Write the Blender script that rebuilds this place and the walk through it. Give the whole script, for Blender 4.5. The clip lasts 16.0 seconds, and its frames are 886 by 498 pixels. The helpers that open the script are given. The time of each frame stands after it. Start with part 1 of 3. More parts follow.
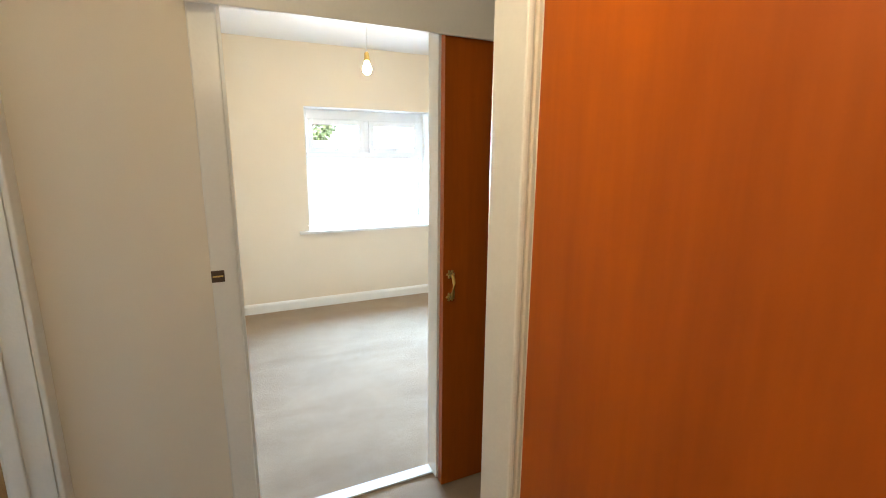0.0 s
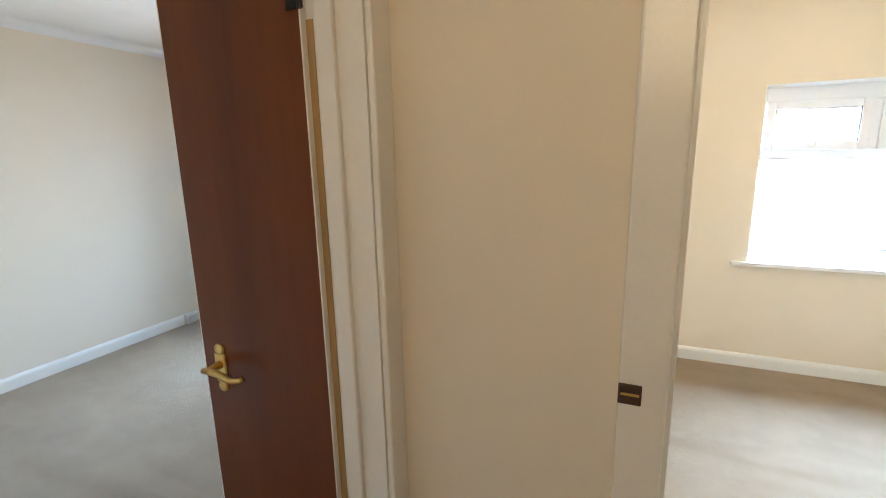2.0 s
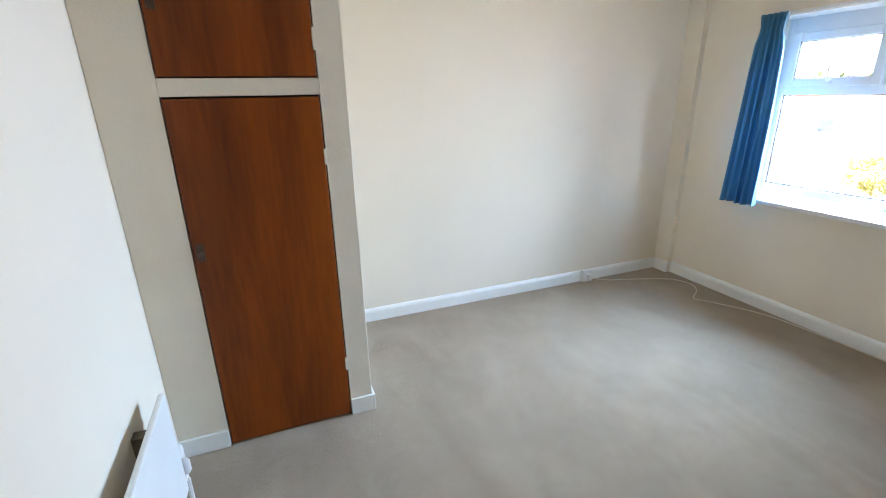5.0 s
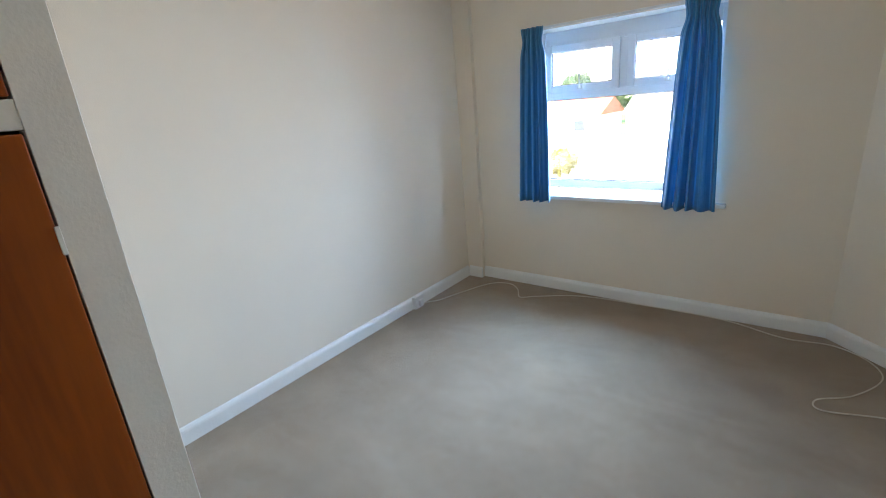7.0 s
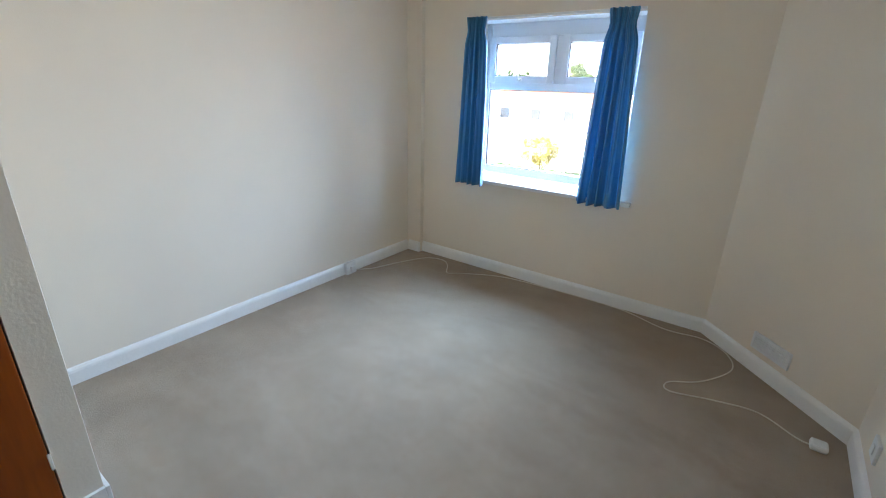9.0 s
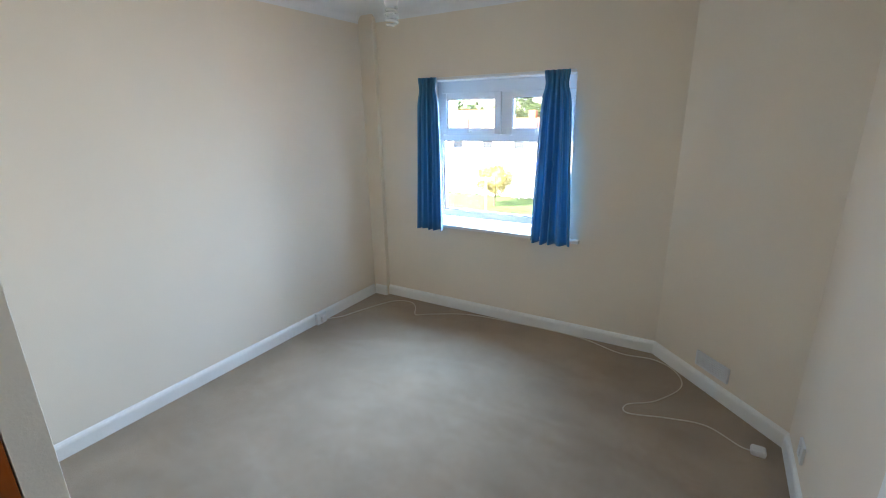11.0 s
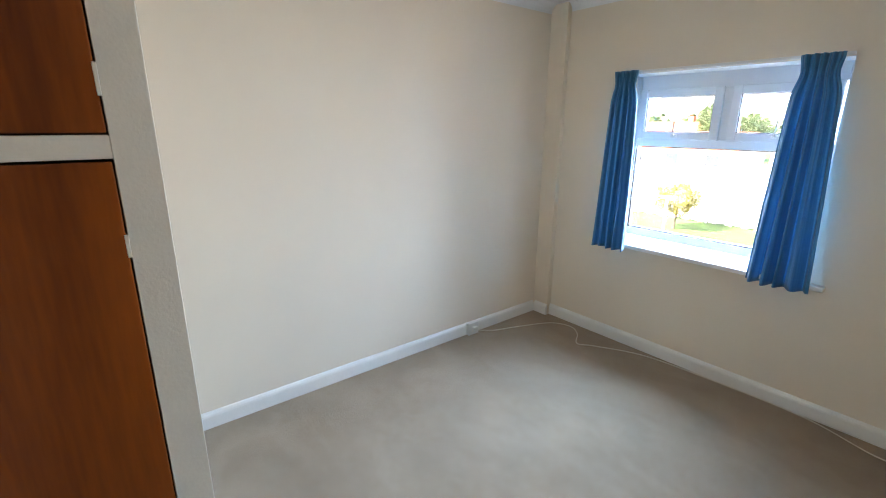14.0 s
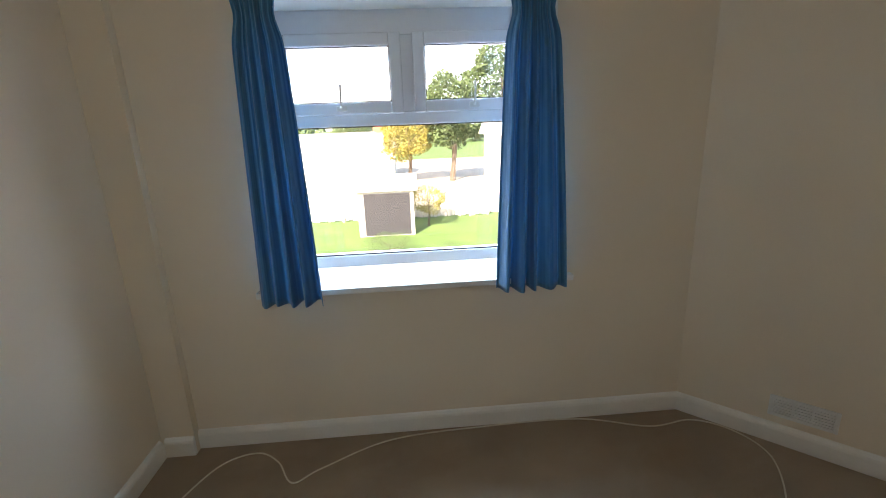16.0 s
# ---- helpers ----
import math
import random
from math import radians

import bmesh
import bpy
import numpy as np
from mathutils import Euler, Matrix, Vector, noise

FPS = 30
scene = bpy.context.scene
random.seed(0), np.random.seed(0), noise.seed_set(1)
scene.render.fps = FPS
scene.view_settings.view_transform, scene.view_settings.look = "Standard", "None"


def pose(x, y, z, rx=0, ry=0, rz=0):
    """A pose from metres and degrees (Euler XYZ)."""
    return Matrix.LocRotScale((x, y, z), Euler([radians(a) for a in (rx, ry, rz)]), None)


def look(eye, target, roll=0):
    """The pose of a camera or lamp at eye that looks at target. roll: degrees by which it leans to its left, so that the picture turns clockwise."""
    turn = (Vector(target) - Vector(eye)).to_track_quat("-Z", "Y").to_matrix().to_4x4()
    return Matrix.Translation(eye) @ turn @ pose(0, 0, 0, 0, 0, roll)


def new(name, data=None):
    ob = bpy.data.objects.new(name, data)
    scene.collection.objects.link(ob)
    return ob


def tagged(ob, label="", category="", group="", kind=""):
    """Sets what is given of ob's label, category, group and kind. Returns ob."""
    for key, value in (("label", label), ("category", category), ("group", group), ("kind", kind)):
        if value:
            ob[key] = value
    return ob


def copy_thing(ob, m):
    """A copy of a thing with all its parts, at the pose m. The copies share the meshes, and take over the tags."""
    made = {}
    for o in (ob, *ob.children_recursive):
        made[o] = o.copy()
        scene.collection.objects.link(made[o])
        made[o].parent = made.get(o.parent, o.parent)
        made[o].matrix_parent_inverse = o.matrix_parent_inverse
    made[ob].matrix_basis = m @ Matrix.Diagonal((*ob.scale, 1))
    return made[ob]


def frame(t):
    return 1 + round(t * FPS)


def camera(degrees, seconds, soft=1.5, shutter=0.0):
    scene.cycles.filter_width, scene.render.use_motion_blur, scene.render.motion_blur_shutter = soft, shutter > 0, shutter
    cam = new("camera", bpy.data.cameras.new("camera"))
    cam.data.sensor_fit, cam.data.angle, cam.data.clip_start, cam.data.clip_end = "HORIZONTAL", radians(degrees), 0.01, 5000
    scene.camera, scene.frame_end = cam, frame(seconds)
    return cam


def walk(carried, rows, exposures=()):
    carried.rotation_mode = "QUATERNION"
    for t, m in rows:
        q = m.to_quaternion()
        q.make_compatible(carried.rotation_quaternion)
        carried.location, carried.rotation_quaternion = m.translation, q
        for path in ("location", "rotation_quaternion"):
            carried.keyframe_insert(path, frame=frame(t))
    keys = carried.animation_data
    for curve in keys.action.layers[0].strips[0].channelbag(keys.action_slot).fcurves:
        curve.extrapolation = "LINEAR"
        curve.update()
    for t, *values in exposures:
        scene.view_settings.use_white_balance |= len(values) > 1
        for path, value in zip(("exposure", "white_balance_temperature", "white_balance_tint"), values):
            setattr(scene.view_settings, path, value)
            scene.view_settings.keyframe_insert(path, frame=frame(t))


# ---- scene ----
cam = camera(89.2, 16.0, soft=1.0)
PATH = [
    (0, (3.862, -4.297, 1.446), (4.687, -2.521, 1.039), 0.5),
    (0.5, (3.874, -4.085, 1.476), (4.313, -2.181, 1.050), 0.2),
    (1, (3.884, -3.867, 1.478), (3.964, -1.911, 1.067), -0.1),
    (1.5, (3.891, -3.680, 1.479), (3.593, -1.744, 1.078), -0.2),
    (1.7, (3.858, -3.602, 1.475), (3.372, -1.704, 1.072), -0.5),
    (2, (3.783, -3.486, 1.477), (3.002, -1.690, 1.071), -1.2),
    (2.5, (3.706, -3.356, 1.458), (2.408, -1.879, 1.095), -1.2),
    (3, (3.666, -3.197, 1.457), (1.963, -2.219, 1.077), 0.5),
    (3.2, (3.60, -3.172, 1.456), (1.834, -2.38, 1.054), -0.3),
    (5.3, (2.632, -3.078, 1.45), (0.889, -2.367, 0.773), -1.0),
    (5.5, (2.542, -3.062, 1.457), (0.85, -2.226, 0.796), -1.3),
    (6, (2.306, -3.028, 1.432), (0.78, -1.89, 0.818), -1.0),
    (6.5, (2.225, -3.047, 1.431), (0.884, -1.688, 0.834), -2.0),
    (7, (2.156, -3.108, 1.443), (0.971, -1.615, 0.839), -4.9),
    (7.5, (2.151, -3.079, 1.473), (1.124, -1.487, 0.832), -4.8),
    (8, (2.331, -2.975, 1.46), (1.266, -1.41, 0.814), -0.5),
    (8.5, (2.505, -2.955, 1.422), (1.344, -1.459, 0.78), 2.4),
    (9, (2.575, -3.034, 1.465), (1.474, -1.518, 0.766), 1.5),
    (11.3, (2.645, -3.151, 1.646), (1.66, -1.507, 1.074), -1.1),
    (12, (2.676, -3.062, 1.656), (1.303, -1.715, 1.109), -2.4),
    (12.5, (2.665, -3.018, 1.643), (1.038, -1.985, 1.11), -1.3),
    (13, (2.606, -3.035, 1.622), (0.915, -2.105, 1.095), -0.2),
    (13.5, (2.63, -2.987, 1.615), (0.92, -2.1, 1.078), 0.1),
    (14, (2.368, -2.932, 1.557), (0.858, -1.735, 1.021), 0.3),
    (14.5, (2.09, -2.793, 1.511), (0.913, -1.276, 0.951), -2.7),
    (15.3, (1.606, -2.347, 1.499), (0.967, -0.549, 0.9), -1.8),
    (15.5, (1.465, -2.221, 1.47), (1.012, -0.365, 0.877), -3.0),
    (16, (1.183, -1.872, 1.403), (1.314, 0.053, 0.875), -2.2),
]
walk(cam, [(t, look(eye, target, roll)) for t, eye, target, roll in PATH],
     [(0.0, 3.15, 6200, 12), (1.0, 2.95, 6250, 13), (2.0, 3.1, 6450, 14), (2.5, 3.5, 6900, 16), (3.2, 3.65, 6800, 16), (5.5, 3.2, 6250, 16), (7.0, 2.9, 6150, 16), (9.0, 2.95, 6200, 16),
      (11.5, 2.85, 6250, 16), (13.0, 3.05, 6400, 17), (14.0, 3.0, 6500, 17), (15.0, 2.45, 6550, 17), (16.0, 2.15, 7200, 18)])

# ---- world, sun, exposure ----
world = bpy.data.worlds.new("world")
scene.world = world
world.use_nodes = True
wn = world.node_tree.nodes
sky = wn.new("ShaderNodeTexSky")
sky.sky_type = "NISHITA"
sky.sun_disc = False
sky.sun_elevation = radians(38)
sky.sun_rotation = radians(205)
world.node_tree.links.new(sky.outputs[0], wn["Background"].inputs[0])
wn["Background"].inputs[1].default_value = 0.15

sun_data = bpy.data.lights.new("sun", "SUN")
sun_data.energy, sun_data.angle, sun_data.color = 5.0, radians(0.5), (1.0, 0.94, 0.84)
sun = new("sun", sun_data)
sun.matrix_world = look((0, 0, 30), (0 + 0.42 * 30, 0.9 * 30, 30 - 0.78 * 30))


def area_lamp(name, m, w, h, power, color, spread):
    d = bpy.data.lights.new(name, "AREA")
    d.shape, d.size, d.size_y, d.energy, d.color, d.spread = "RECTANGLE", w, h, power, color, radians(spread)
    ob = new(name, d)
    ob.matrix_world = m
    return ob


# area lamps outside the two windows stand in for skylight and warm yard bounce
area_lamp("sky_light_bedroom", look((1.2, 0.62, 1.50), (1.2, -1.38, 0.55)), 1.15, 1.05, 21, (0.38, 0.65, 1.0), 130)
area_lamp("yard_bounce_bedroom", look((1.2, 0.62, 1.25), (1.2, -1.38, 2.0)), 1.15, 1.05, 5.5, (1.0, 0.82, 0.62), 165)
area_lamp("sky_light_far_room", look((5.09, 0.62, 1.50), (5.09, -1.38, 0.05)), 1.15, 1.05, 27, (0.42, 0.67, 1.0), 115)
area_lamp("yard_bounce_far_room", look((5.09, 0.62, 1.25), (5.09, -1.38, 2.0)), 1.15, 1.05, 4, (1.0, 0.85, 0.64), 160)
# unseen lamp added to brighten the landing; bulb burning in the far room
for lamp_name, place, power in (("landing_fill_light", (3.85, -4.02, 1.90), 0.46), ("far_room_bulb_light", (4.693, -1.336, 1.84), 0.9)):
    ld = bpy.data.lights.new(lamp_name, "POINT")
    ld.energy, ld.color, ld.shadow_soft_size = power, (1.0, 0.80, 0.56), 0.035
    new(lamp_name, ld).location = place

# ---- materials ----


def mat(name, color, rough=0.6, metal=0.0, vary=0.06, scale=6.0, fine=180.0, bump=0.02, stretch=(1, 1, 1), spec=0.5):
    m = bpy.data.materials.new(name)
    m.use_nodes = True
    n, l = m.node_tree.nodes, m.node_tree.links
    b = n["Principled BSDF"]
    b.inputs["Roughness"].default_value = rough
    b.inputs["Metallic"].default_value = metal
    b.inputs["Specular IOR Level"].default_value = spec
    tc = n.new("ShaderNodeTexCoord")
    mp = n.new("ShaderNodeMapping")
    mp.inputs["Scale"].default_value = stretch
    l.new(tc.outputs["Object"], mp.inputs[0])
    big, small = n.new("ShaderNodeTexNoise"), n.new("ShaderNodeTexNoise")
    big.inputs["Scale"].default_value, small.inputs["Scale"].default_value = scale, fine
    big.inputs["Detail"].default_value = 5
    l.new(mp.outputs[0], big.inputs["Vector"])
    l.new(mp.outputs[0], small.inputs["Vector"])
    add = n.new("ShaderNodeMath")
    add.operation = "MULTIPLY_ADD"
    l.new(small.outputs[0], add.inputs[0])
    add.inputs[1].default_value = 0.5
    l.new(big.outputs[0], add.inputs[2])
    ramp = n.new("ShaderNodeValToRGB")
    ramp.color_ramp.elements[0].position, ramp.color_ramp.elements[1].position = 0.45, 1.05
    ramp.color_ramp.elements[0].color = (*[c * (1 - vary) for c in color], 1)
    ramp.color_ramp.elements[1].color = (*[min(1, c * (1 + vary)) for c in color], 1)
    l.new(add.outputs[0], ramp.inputs[0])
    l.new(ramp.outputs[0], b.inputs["Base Color"])
    if bump:
        bp = n.new("ShaderNodeBump")
        bp.inputs["Strength"].default_value, bp.inputs["Distance"].default_value = 1.0, bump * 0.1
        l.new(small.outputs[0], bp.inputs["Height"])
        l.new(bp.outputs[0], b.inputs["Normal"])
    return m


M_WALL = mat("cream_emulsion", (0.78, 0.68, 0.535), 0.85, vary=0.03, scale=2.0, fine=260, bump=0.003)
M_LANDING = mat("landing_emulsion", (0.76, 0.69, 0.57), 0.8, vary=0.03, scale=2.0, fine=260, bump=0.002)
M_CEIL = mat("ceiling_white", (0.80, 0.79, 0.76), 0.9, vary=0.03, scale=3.0, fine=200, bump=0.008)
M_GLOSS = mat("white_gloss_paint", (0.80, 0.78, 0.72), 0.3, vary=0.03, scale=7.0, fine=90, bump=0.006)
M_CREAM = mat("cream_gloss_paint", (0.74, 0.66, 0.53), 0.35, vary=0.04, scale=6.0, fine=90, bump=0.006)
M_UPVC = mat("white_upvc", (0.82, 0.83, 0.84), 0.25, vary=0.015, scale=9, fine=120, bump=0.0)
M_RUBBER = mat("black_gasket", (0.03, 0.03, 0.03), 0.6, bump=0)
M_BRASS = mat("brass", (0.62, 0.42, 0.14), 0.28, 1.0, vary=0.15, scale=30, bump=0.004)
M_DARKMETAL = mat("dark_bronze", (0.10, 0.065, 0.045), 0.4, 0.7, vary=0.2, scale=30, bump=0.01)
M_BLACK = mat("black_iron", (0.02, 0.018, 0.016), 0.4, 0.6, vary=0.2, scale=40)
M_PLASTIC = mat("white_plastic", (0.74, 0.73, 0.69), 0.35, vary=0.03, scale=20, bump=0)
M_CABLE = mat("cream_cable", (0.72, 0.66, 0.53), 0.45, vary=0.06, scale=12, bump=0)
M_PLY = mat("bare_timber", (0.50, 0.32, 0.13), 0.6, vary=0.2, scale=5, stretch=(14, 14, 1))
# plain dark brown for the cupboard back board and radiator brackets
M_DARKBROWN = mat("dark_brown_matt", (0.16, 0.13, 0.09), 0.9, vary=0.2, scale=9)


def teak(name, dark, light, rough):
    m = bpy.data.materials.new(name)
    m.use_nodes = True
    n, l = m.node_tree.nodes, m.node_tree.links
    b = n["Principled BSDF"]
    b.inputs["Roughness"].default_value = rough
    b.inputs["Specular IOR Level"].default_value = 0.32
    tc, mp = n.new("ShaderNodeTexCoord"), n.new("ShaderNodeMapping")
    mp.inputs["Scale"].default_value = (1.0, 1.0, 0.10)
    l.new(tc.outputs["Object"], mp.inputs[0])
    warp = n.new("ShaderNodeTexNoise")
    warp.inputs["Scale"].default_value, warp.inputs["Detail"].default_value = 6.0, 3
    l.new(mp.outputs[0], warp.inputs["Vector"])
    grain = n.new("ShaderNodeTexNoise")
    grain.inputs["Scale"].default_value, grain.inputs["Detail"].default_value = 55.0, 6
    l.new(mp.outputs[0], grain.inputs["Vector"])
    mix = n.new("ShaderNodeMath")
    mix.operation = "MULTIPLY_ADD"
    l.new(grain.outputs[0], mix.inputs[0])
    mix.inputs[1].default_value = 0.22
    flame = n.new("ShaderNodeTexNoise")
    flame.inputs["Scale"].default_value, flame.inputs["Detail"].default_value = 2.6, 2
    flame.inputs["Distortion"].default_value = 0.8
    l.new(mp.outputs[0], flame.inputs["Vector"])
    blend = n.new("ShaderNodeMath")
    blend.operation = "MULTIPLY_ADD"
    l.new(warp.outputs[0], blend.inputs[0])
    blend.inputs[1].default_value = 0.45
    half = n.new("ShaderNodeMath")
    half.operation = "MULTIPLY"
    half.inputs[1].default_value = 0.65
    l.new(flame.outputs[0], half.inputs[0])
    l.new(half.outputs[0], blend.inputs[2])
    l.new(blend.outputs[0], mix.inputs[2])
    ramp = n.new("ShaderNodeValToRGB")
    e = ramp.color_ramp.elements
    e[0].position, e[0].color = 0.48, (*dark, 1)
    e[1].position, e[1].color = 0.90, (*light, 1)
    l.new(mix.outputs[0], ramp.inputs[0])
    l.new(ramp.outputs[0], b.inputs["Base Color"])
    bp = n.new("ShaderNodeBump")
    bp.inputs["Strength"].default_value, bp.inputs["Distance"].default_value = 0.5, 0.0008
    l.new(grain.outputs[0], bp.inputs["Height"])
    l.new(bp.outputs[0], b.inputs["Normal"])
    return m


M_TEAK = teak("teak_veneer", (0.085, 0.014, 0.0006), (0.36, 0.078, 0.003), 0.36)
M_DOOR = teak("dark_teak_veneer", (0.095, 0.021, 0.002), (0.19, 0.048, 0.004), 0.34)
M_TEAK_ORANGE = teak("orange_teak_veneer", (0.25, 0.048, 0.001), (0.50, 0.108, 0.002), 0.38)


def carpet_material():
    m = mat("beige_carpet", (0.415, 0.315, 0.21), 0.97, vary=0.10, scale=3.2, fine=420, bump=0.06, spec=0.1)
    n, l = m.node_tree.nodes, m.node_tree.links
    b = n["Principled BSDF"]
    b.inputs["Sheen Weight"].default_value = 0.25
    b.inputs["Sheen Roughness"].default_value = 0.5
    base = b.inputs["Base Color"].links[0].from_socket
    tc, mp = n.new("ShaderNodeTexCoord"), n.new("ShaderNodeMapping")
    mp.inputs["Rotation"].default_value = (0, 0, radians(28))
    mp.inputs["Scale"].default_value = (1.0, 2.6, 1.0)
    l.new(tc.outputs["Object"], mp.inputs[0])
    sweep, scuff = n.new("ShaderNodeTexNoise"), n.new("ShaderNodeTexNoise")
    sweep.inputs["Scale"].default_value, sweep.inputs["Detail"].default_value, sweep.inputs["Distortion"].default_value = 0.9, 4, 1.2
    scuff.inputs["Scale"].default_value, scuff.inputs["Detail"].default_value, scuff.inputs["Distortion"].default_value = 9.0, 6, 2.0
    l.new(mp.outputs[0], sweep.inputs["Vector"])
    l.new(tc.outputs["Object"], scuff.inputs["Vector"])
    both = n.new("ShaderNodeMath")
    both.operation = "MULTIPLY_ADD"
    both.inputs[1].default_value = 0.30
    l.new(scuff.outputs[0], both.inputs[0])
    l.new(sweep.outputs[0], both.inputs[2])
    lay = n.new("ShaderNodeValToRGB")
    e = lay.color_ramp.elements
    e[0].position, e[0].color = 0.48, (0.84, 0.81, 0.77, 1)
    e[1].position, e[1].color = 0.80, (1.0, 1.0, 1.0, 1)
    l.new(both.outputs[0], lay.inputs[0])
    mul = n.new("ShaderNodeMix")
    mul.data_type, mul.blend_type = "RGBA", "MULTIPLY"
    mul.inputs["Factor"].default_value = 1.0
    l.new(base, mul.inputs[6])
    l.new(lay.outputs[0], mul.inputs[7])
    l.new(mul.outputs[2], b.inputs["Base Color"])
    return m


M_CARPET = carpet_material()


def curtain_material():
    m = bpy.data.materials.new("blue_curtain_cotton")
    m.use_nodes = True
    n, l = m.node_tree.nodes, m.node_tree.links
    b = n["Principled BSDF"]
    b.inputs["Roughness"].default_value = 0.75
    b.inputs["Sheen Weight"].default_value = 0.3
    tc, mp = n.new("ShaderNodeTexCoord"), n.new("ShaderNodeMapping")
    mp.inputs["Scale"].default_value = (1, 0.015, 1)
    l.new(tc.outputs["UV"], mp.inputs[0])
    st = n.new("ShaderNodeTexNoise")
    st.inputs["Scale"].default_value = 26
    l.new(mp.outputs[0], st.inputs["Vector"])
    ramp = n.new("ShaderNodeValToRGB")
    e = ramp.color_ramp.elements
    e[0].position, e[0].color = 0.40, (0.040, 0.18, 0.32, 1)
    e[1].position, e[1].color = 0.66, (0.11, 0.34, 0.50, 1)
    l.new(st.outputs[0], ramp.inputs[0])
    l.new(ramp.outputs[0], b.inputs["Base Color"])
    out = n["Material Output"]
    tr, mx = n.new("ShaderNodeBsdfTranslucent"), n.new("ShaderNodeMixShader")
    l.new(ramp.outputs[0], tr.inputs[0])
    mx.inputs[0].default_value = 0.3
    l.new(b.outputs[0], mx.inputs[1])
    l.new(tr.outputs[0], mx.inputs[2])
    l.new(mx.outputs[0], out.inputs[0])
    weave = n.new("ShaderNodeTexNoise")
    weave.inputs["Scale"].default_value = 500
    bp = n.new("ShaderNodeBump")
    bp.inputs["Distance"].default_value = 0.0006
    l.new(tc.outputs["Object"], weave.inputs["Vector"])
    l.new(weave.outputs[0], bp.inputs["Height"])
    l.new(bp.outputs[0], b.inputs["Normal"])
    return m


M_CURTAIN = curtain_material()


def glass_material():
    m = bpy.data.materials.new("window_glass")
    m.use_nodes = True
    n, l = m.node_tree.nodes, m.node_tree.links
    n.remove(n["Principled BSDF"])
    tr, gl, mx = n.new("ShaderNodeBsdfTransparent"), n.new("ShaderNodeBsdfGlossy"), n.new("ShaderNodeMixShader")
    gl.inputs["Roughness"].default_value = 0.02
    fr = n.new("ShaderNodeFresnel")
    l.new(fr.outputs[0], mx.inputs[0])
    l.new(tr.outputs[0], mx.inputs[1])
    l.new(gl.outputs[0], mx.inputs[2])
    l.new(mx.outputs[0], n["Material Output"].inputs[0])
    return m


M_GLASS = glass_material()


def lit_material(name, color, strength):
    m = bpy.data.materials.new(name)
    m.use_nodes = True
    b = m.node_tree.nodes["Principled BSDF"]
    b.inputs["Base Color"].default_value = (*color, 1)
    b.inputs["Emission Color"].default_value = (*color, 1)
    b.inputs["Emission Strength"].default_value = strength
    return m


M_BULB = lit_material("lit_bulb", (1.0, 0.82, 0.5), 30.0)
M_TUBE = mat("spiral_tube_glass", (0.70, 0.70, 0.66), 0.2, vary=0.03, bump=0)
M_GRASS = mat("lawn", (0.10, 0.17, 0.035), 0.9, vary=0.35, scale=0.7, fine=18, bump=0.3)
M_FENCE = mat("pale_fence_timber", (0.52, 0.47, 0.42), 0.8, vary=0.15, scale=3, stretch=(6, 6, 1))
M_RENDER = mat("pale_render", (0.70, 0.68, 0.63), 0.85, vary=0.06, scale=1.0, fine=30)
M_PAVING = mat("sandy_concrete", (0.60, 0.51, 0.38), 0.9, vary=0.12, scale=0.8, fine=20)
M_ROOF = mat("terracotta_roof_tiles", (0.42, 0.15, 0.07), 0.8, vary=0.2, scale=2.0, fine=14)
M_ROOFGREY = mat("grey_roof", (0.36, 0.34, 0.33), 0.8, vary=0.15, scale=2.0, fine=14)
M_SHED_OPENING = mat("shed_dark_opening", (0.035, 0.032, 0.035), 0.8, vary=0.2, scale=4)
M_LEAF = mat("green_leaves", (0.075, 0.11, 0.035), 0.7, vary=0.45, scale=1.5, fine=9, bump=0)
M_LEAF_Y = mat("yellow_leaves", (0.24, 0.20, 0.035), 0.7, vary=0.4, scale=1.5, fine=9, bump=0)
M_BARK = mat("bark", (0.12, 0.09, 0.065), 0.9, vary=0.3, scale=8)
M_DARKGLASS = mat("dark_pane", (0.05, 0.06, 0.07), 0.1, bump=0)

# ---- mesh helpers ----


def box(bm, x0, x1, y0, y1, z0, z1, bevel=0.0, m=None):
    v = bmesh.ops.create_cube(bm, size=1.0)["verts"]
    for a in v:
        a.co = Vector((x0 + (a.co.x + 0.5) * (x1 - x0), y0 + (a.co.y + 0.5) * (y1 - y0), z0 + (a.co.z + 0.5) * (z1 - z0)))
    if bevel:
        edges = list({e for a in v for e in a.link_edges})
        v = bmesh.ops.bevel(bm, geom=edges, offset=bevel, segments=2, affect="EDGES", profile=0.5)["verts"]
        v = list({a for a in v})
    if m is not None:
        bmesh.ops.transform(bm, matrix=m, verts=[a for a in v if a.is_valid])
    return v


def prism(bm, pts, z0, z1):
    """An upright prism over a plan outline."""
    low = [bm.verts.new((x, y, z0)) for x, y in pts]
    high = [bm.verts.new((x, y, z1)) for x, y in pts]
    n = len(pts)
    bm.faces.new(list(reversed(low)))
    bm.faces.new(high)
    for i in range(n):
        bm.faces.new((low[i], low[(i + 1) % n], high[(i + 1) % n], high[i]))
    bmesh.ops.recalc_face_normals(bm, faces=bm.faces[:])


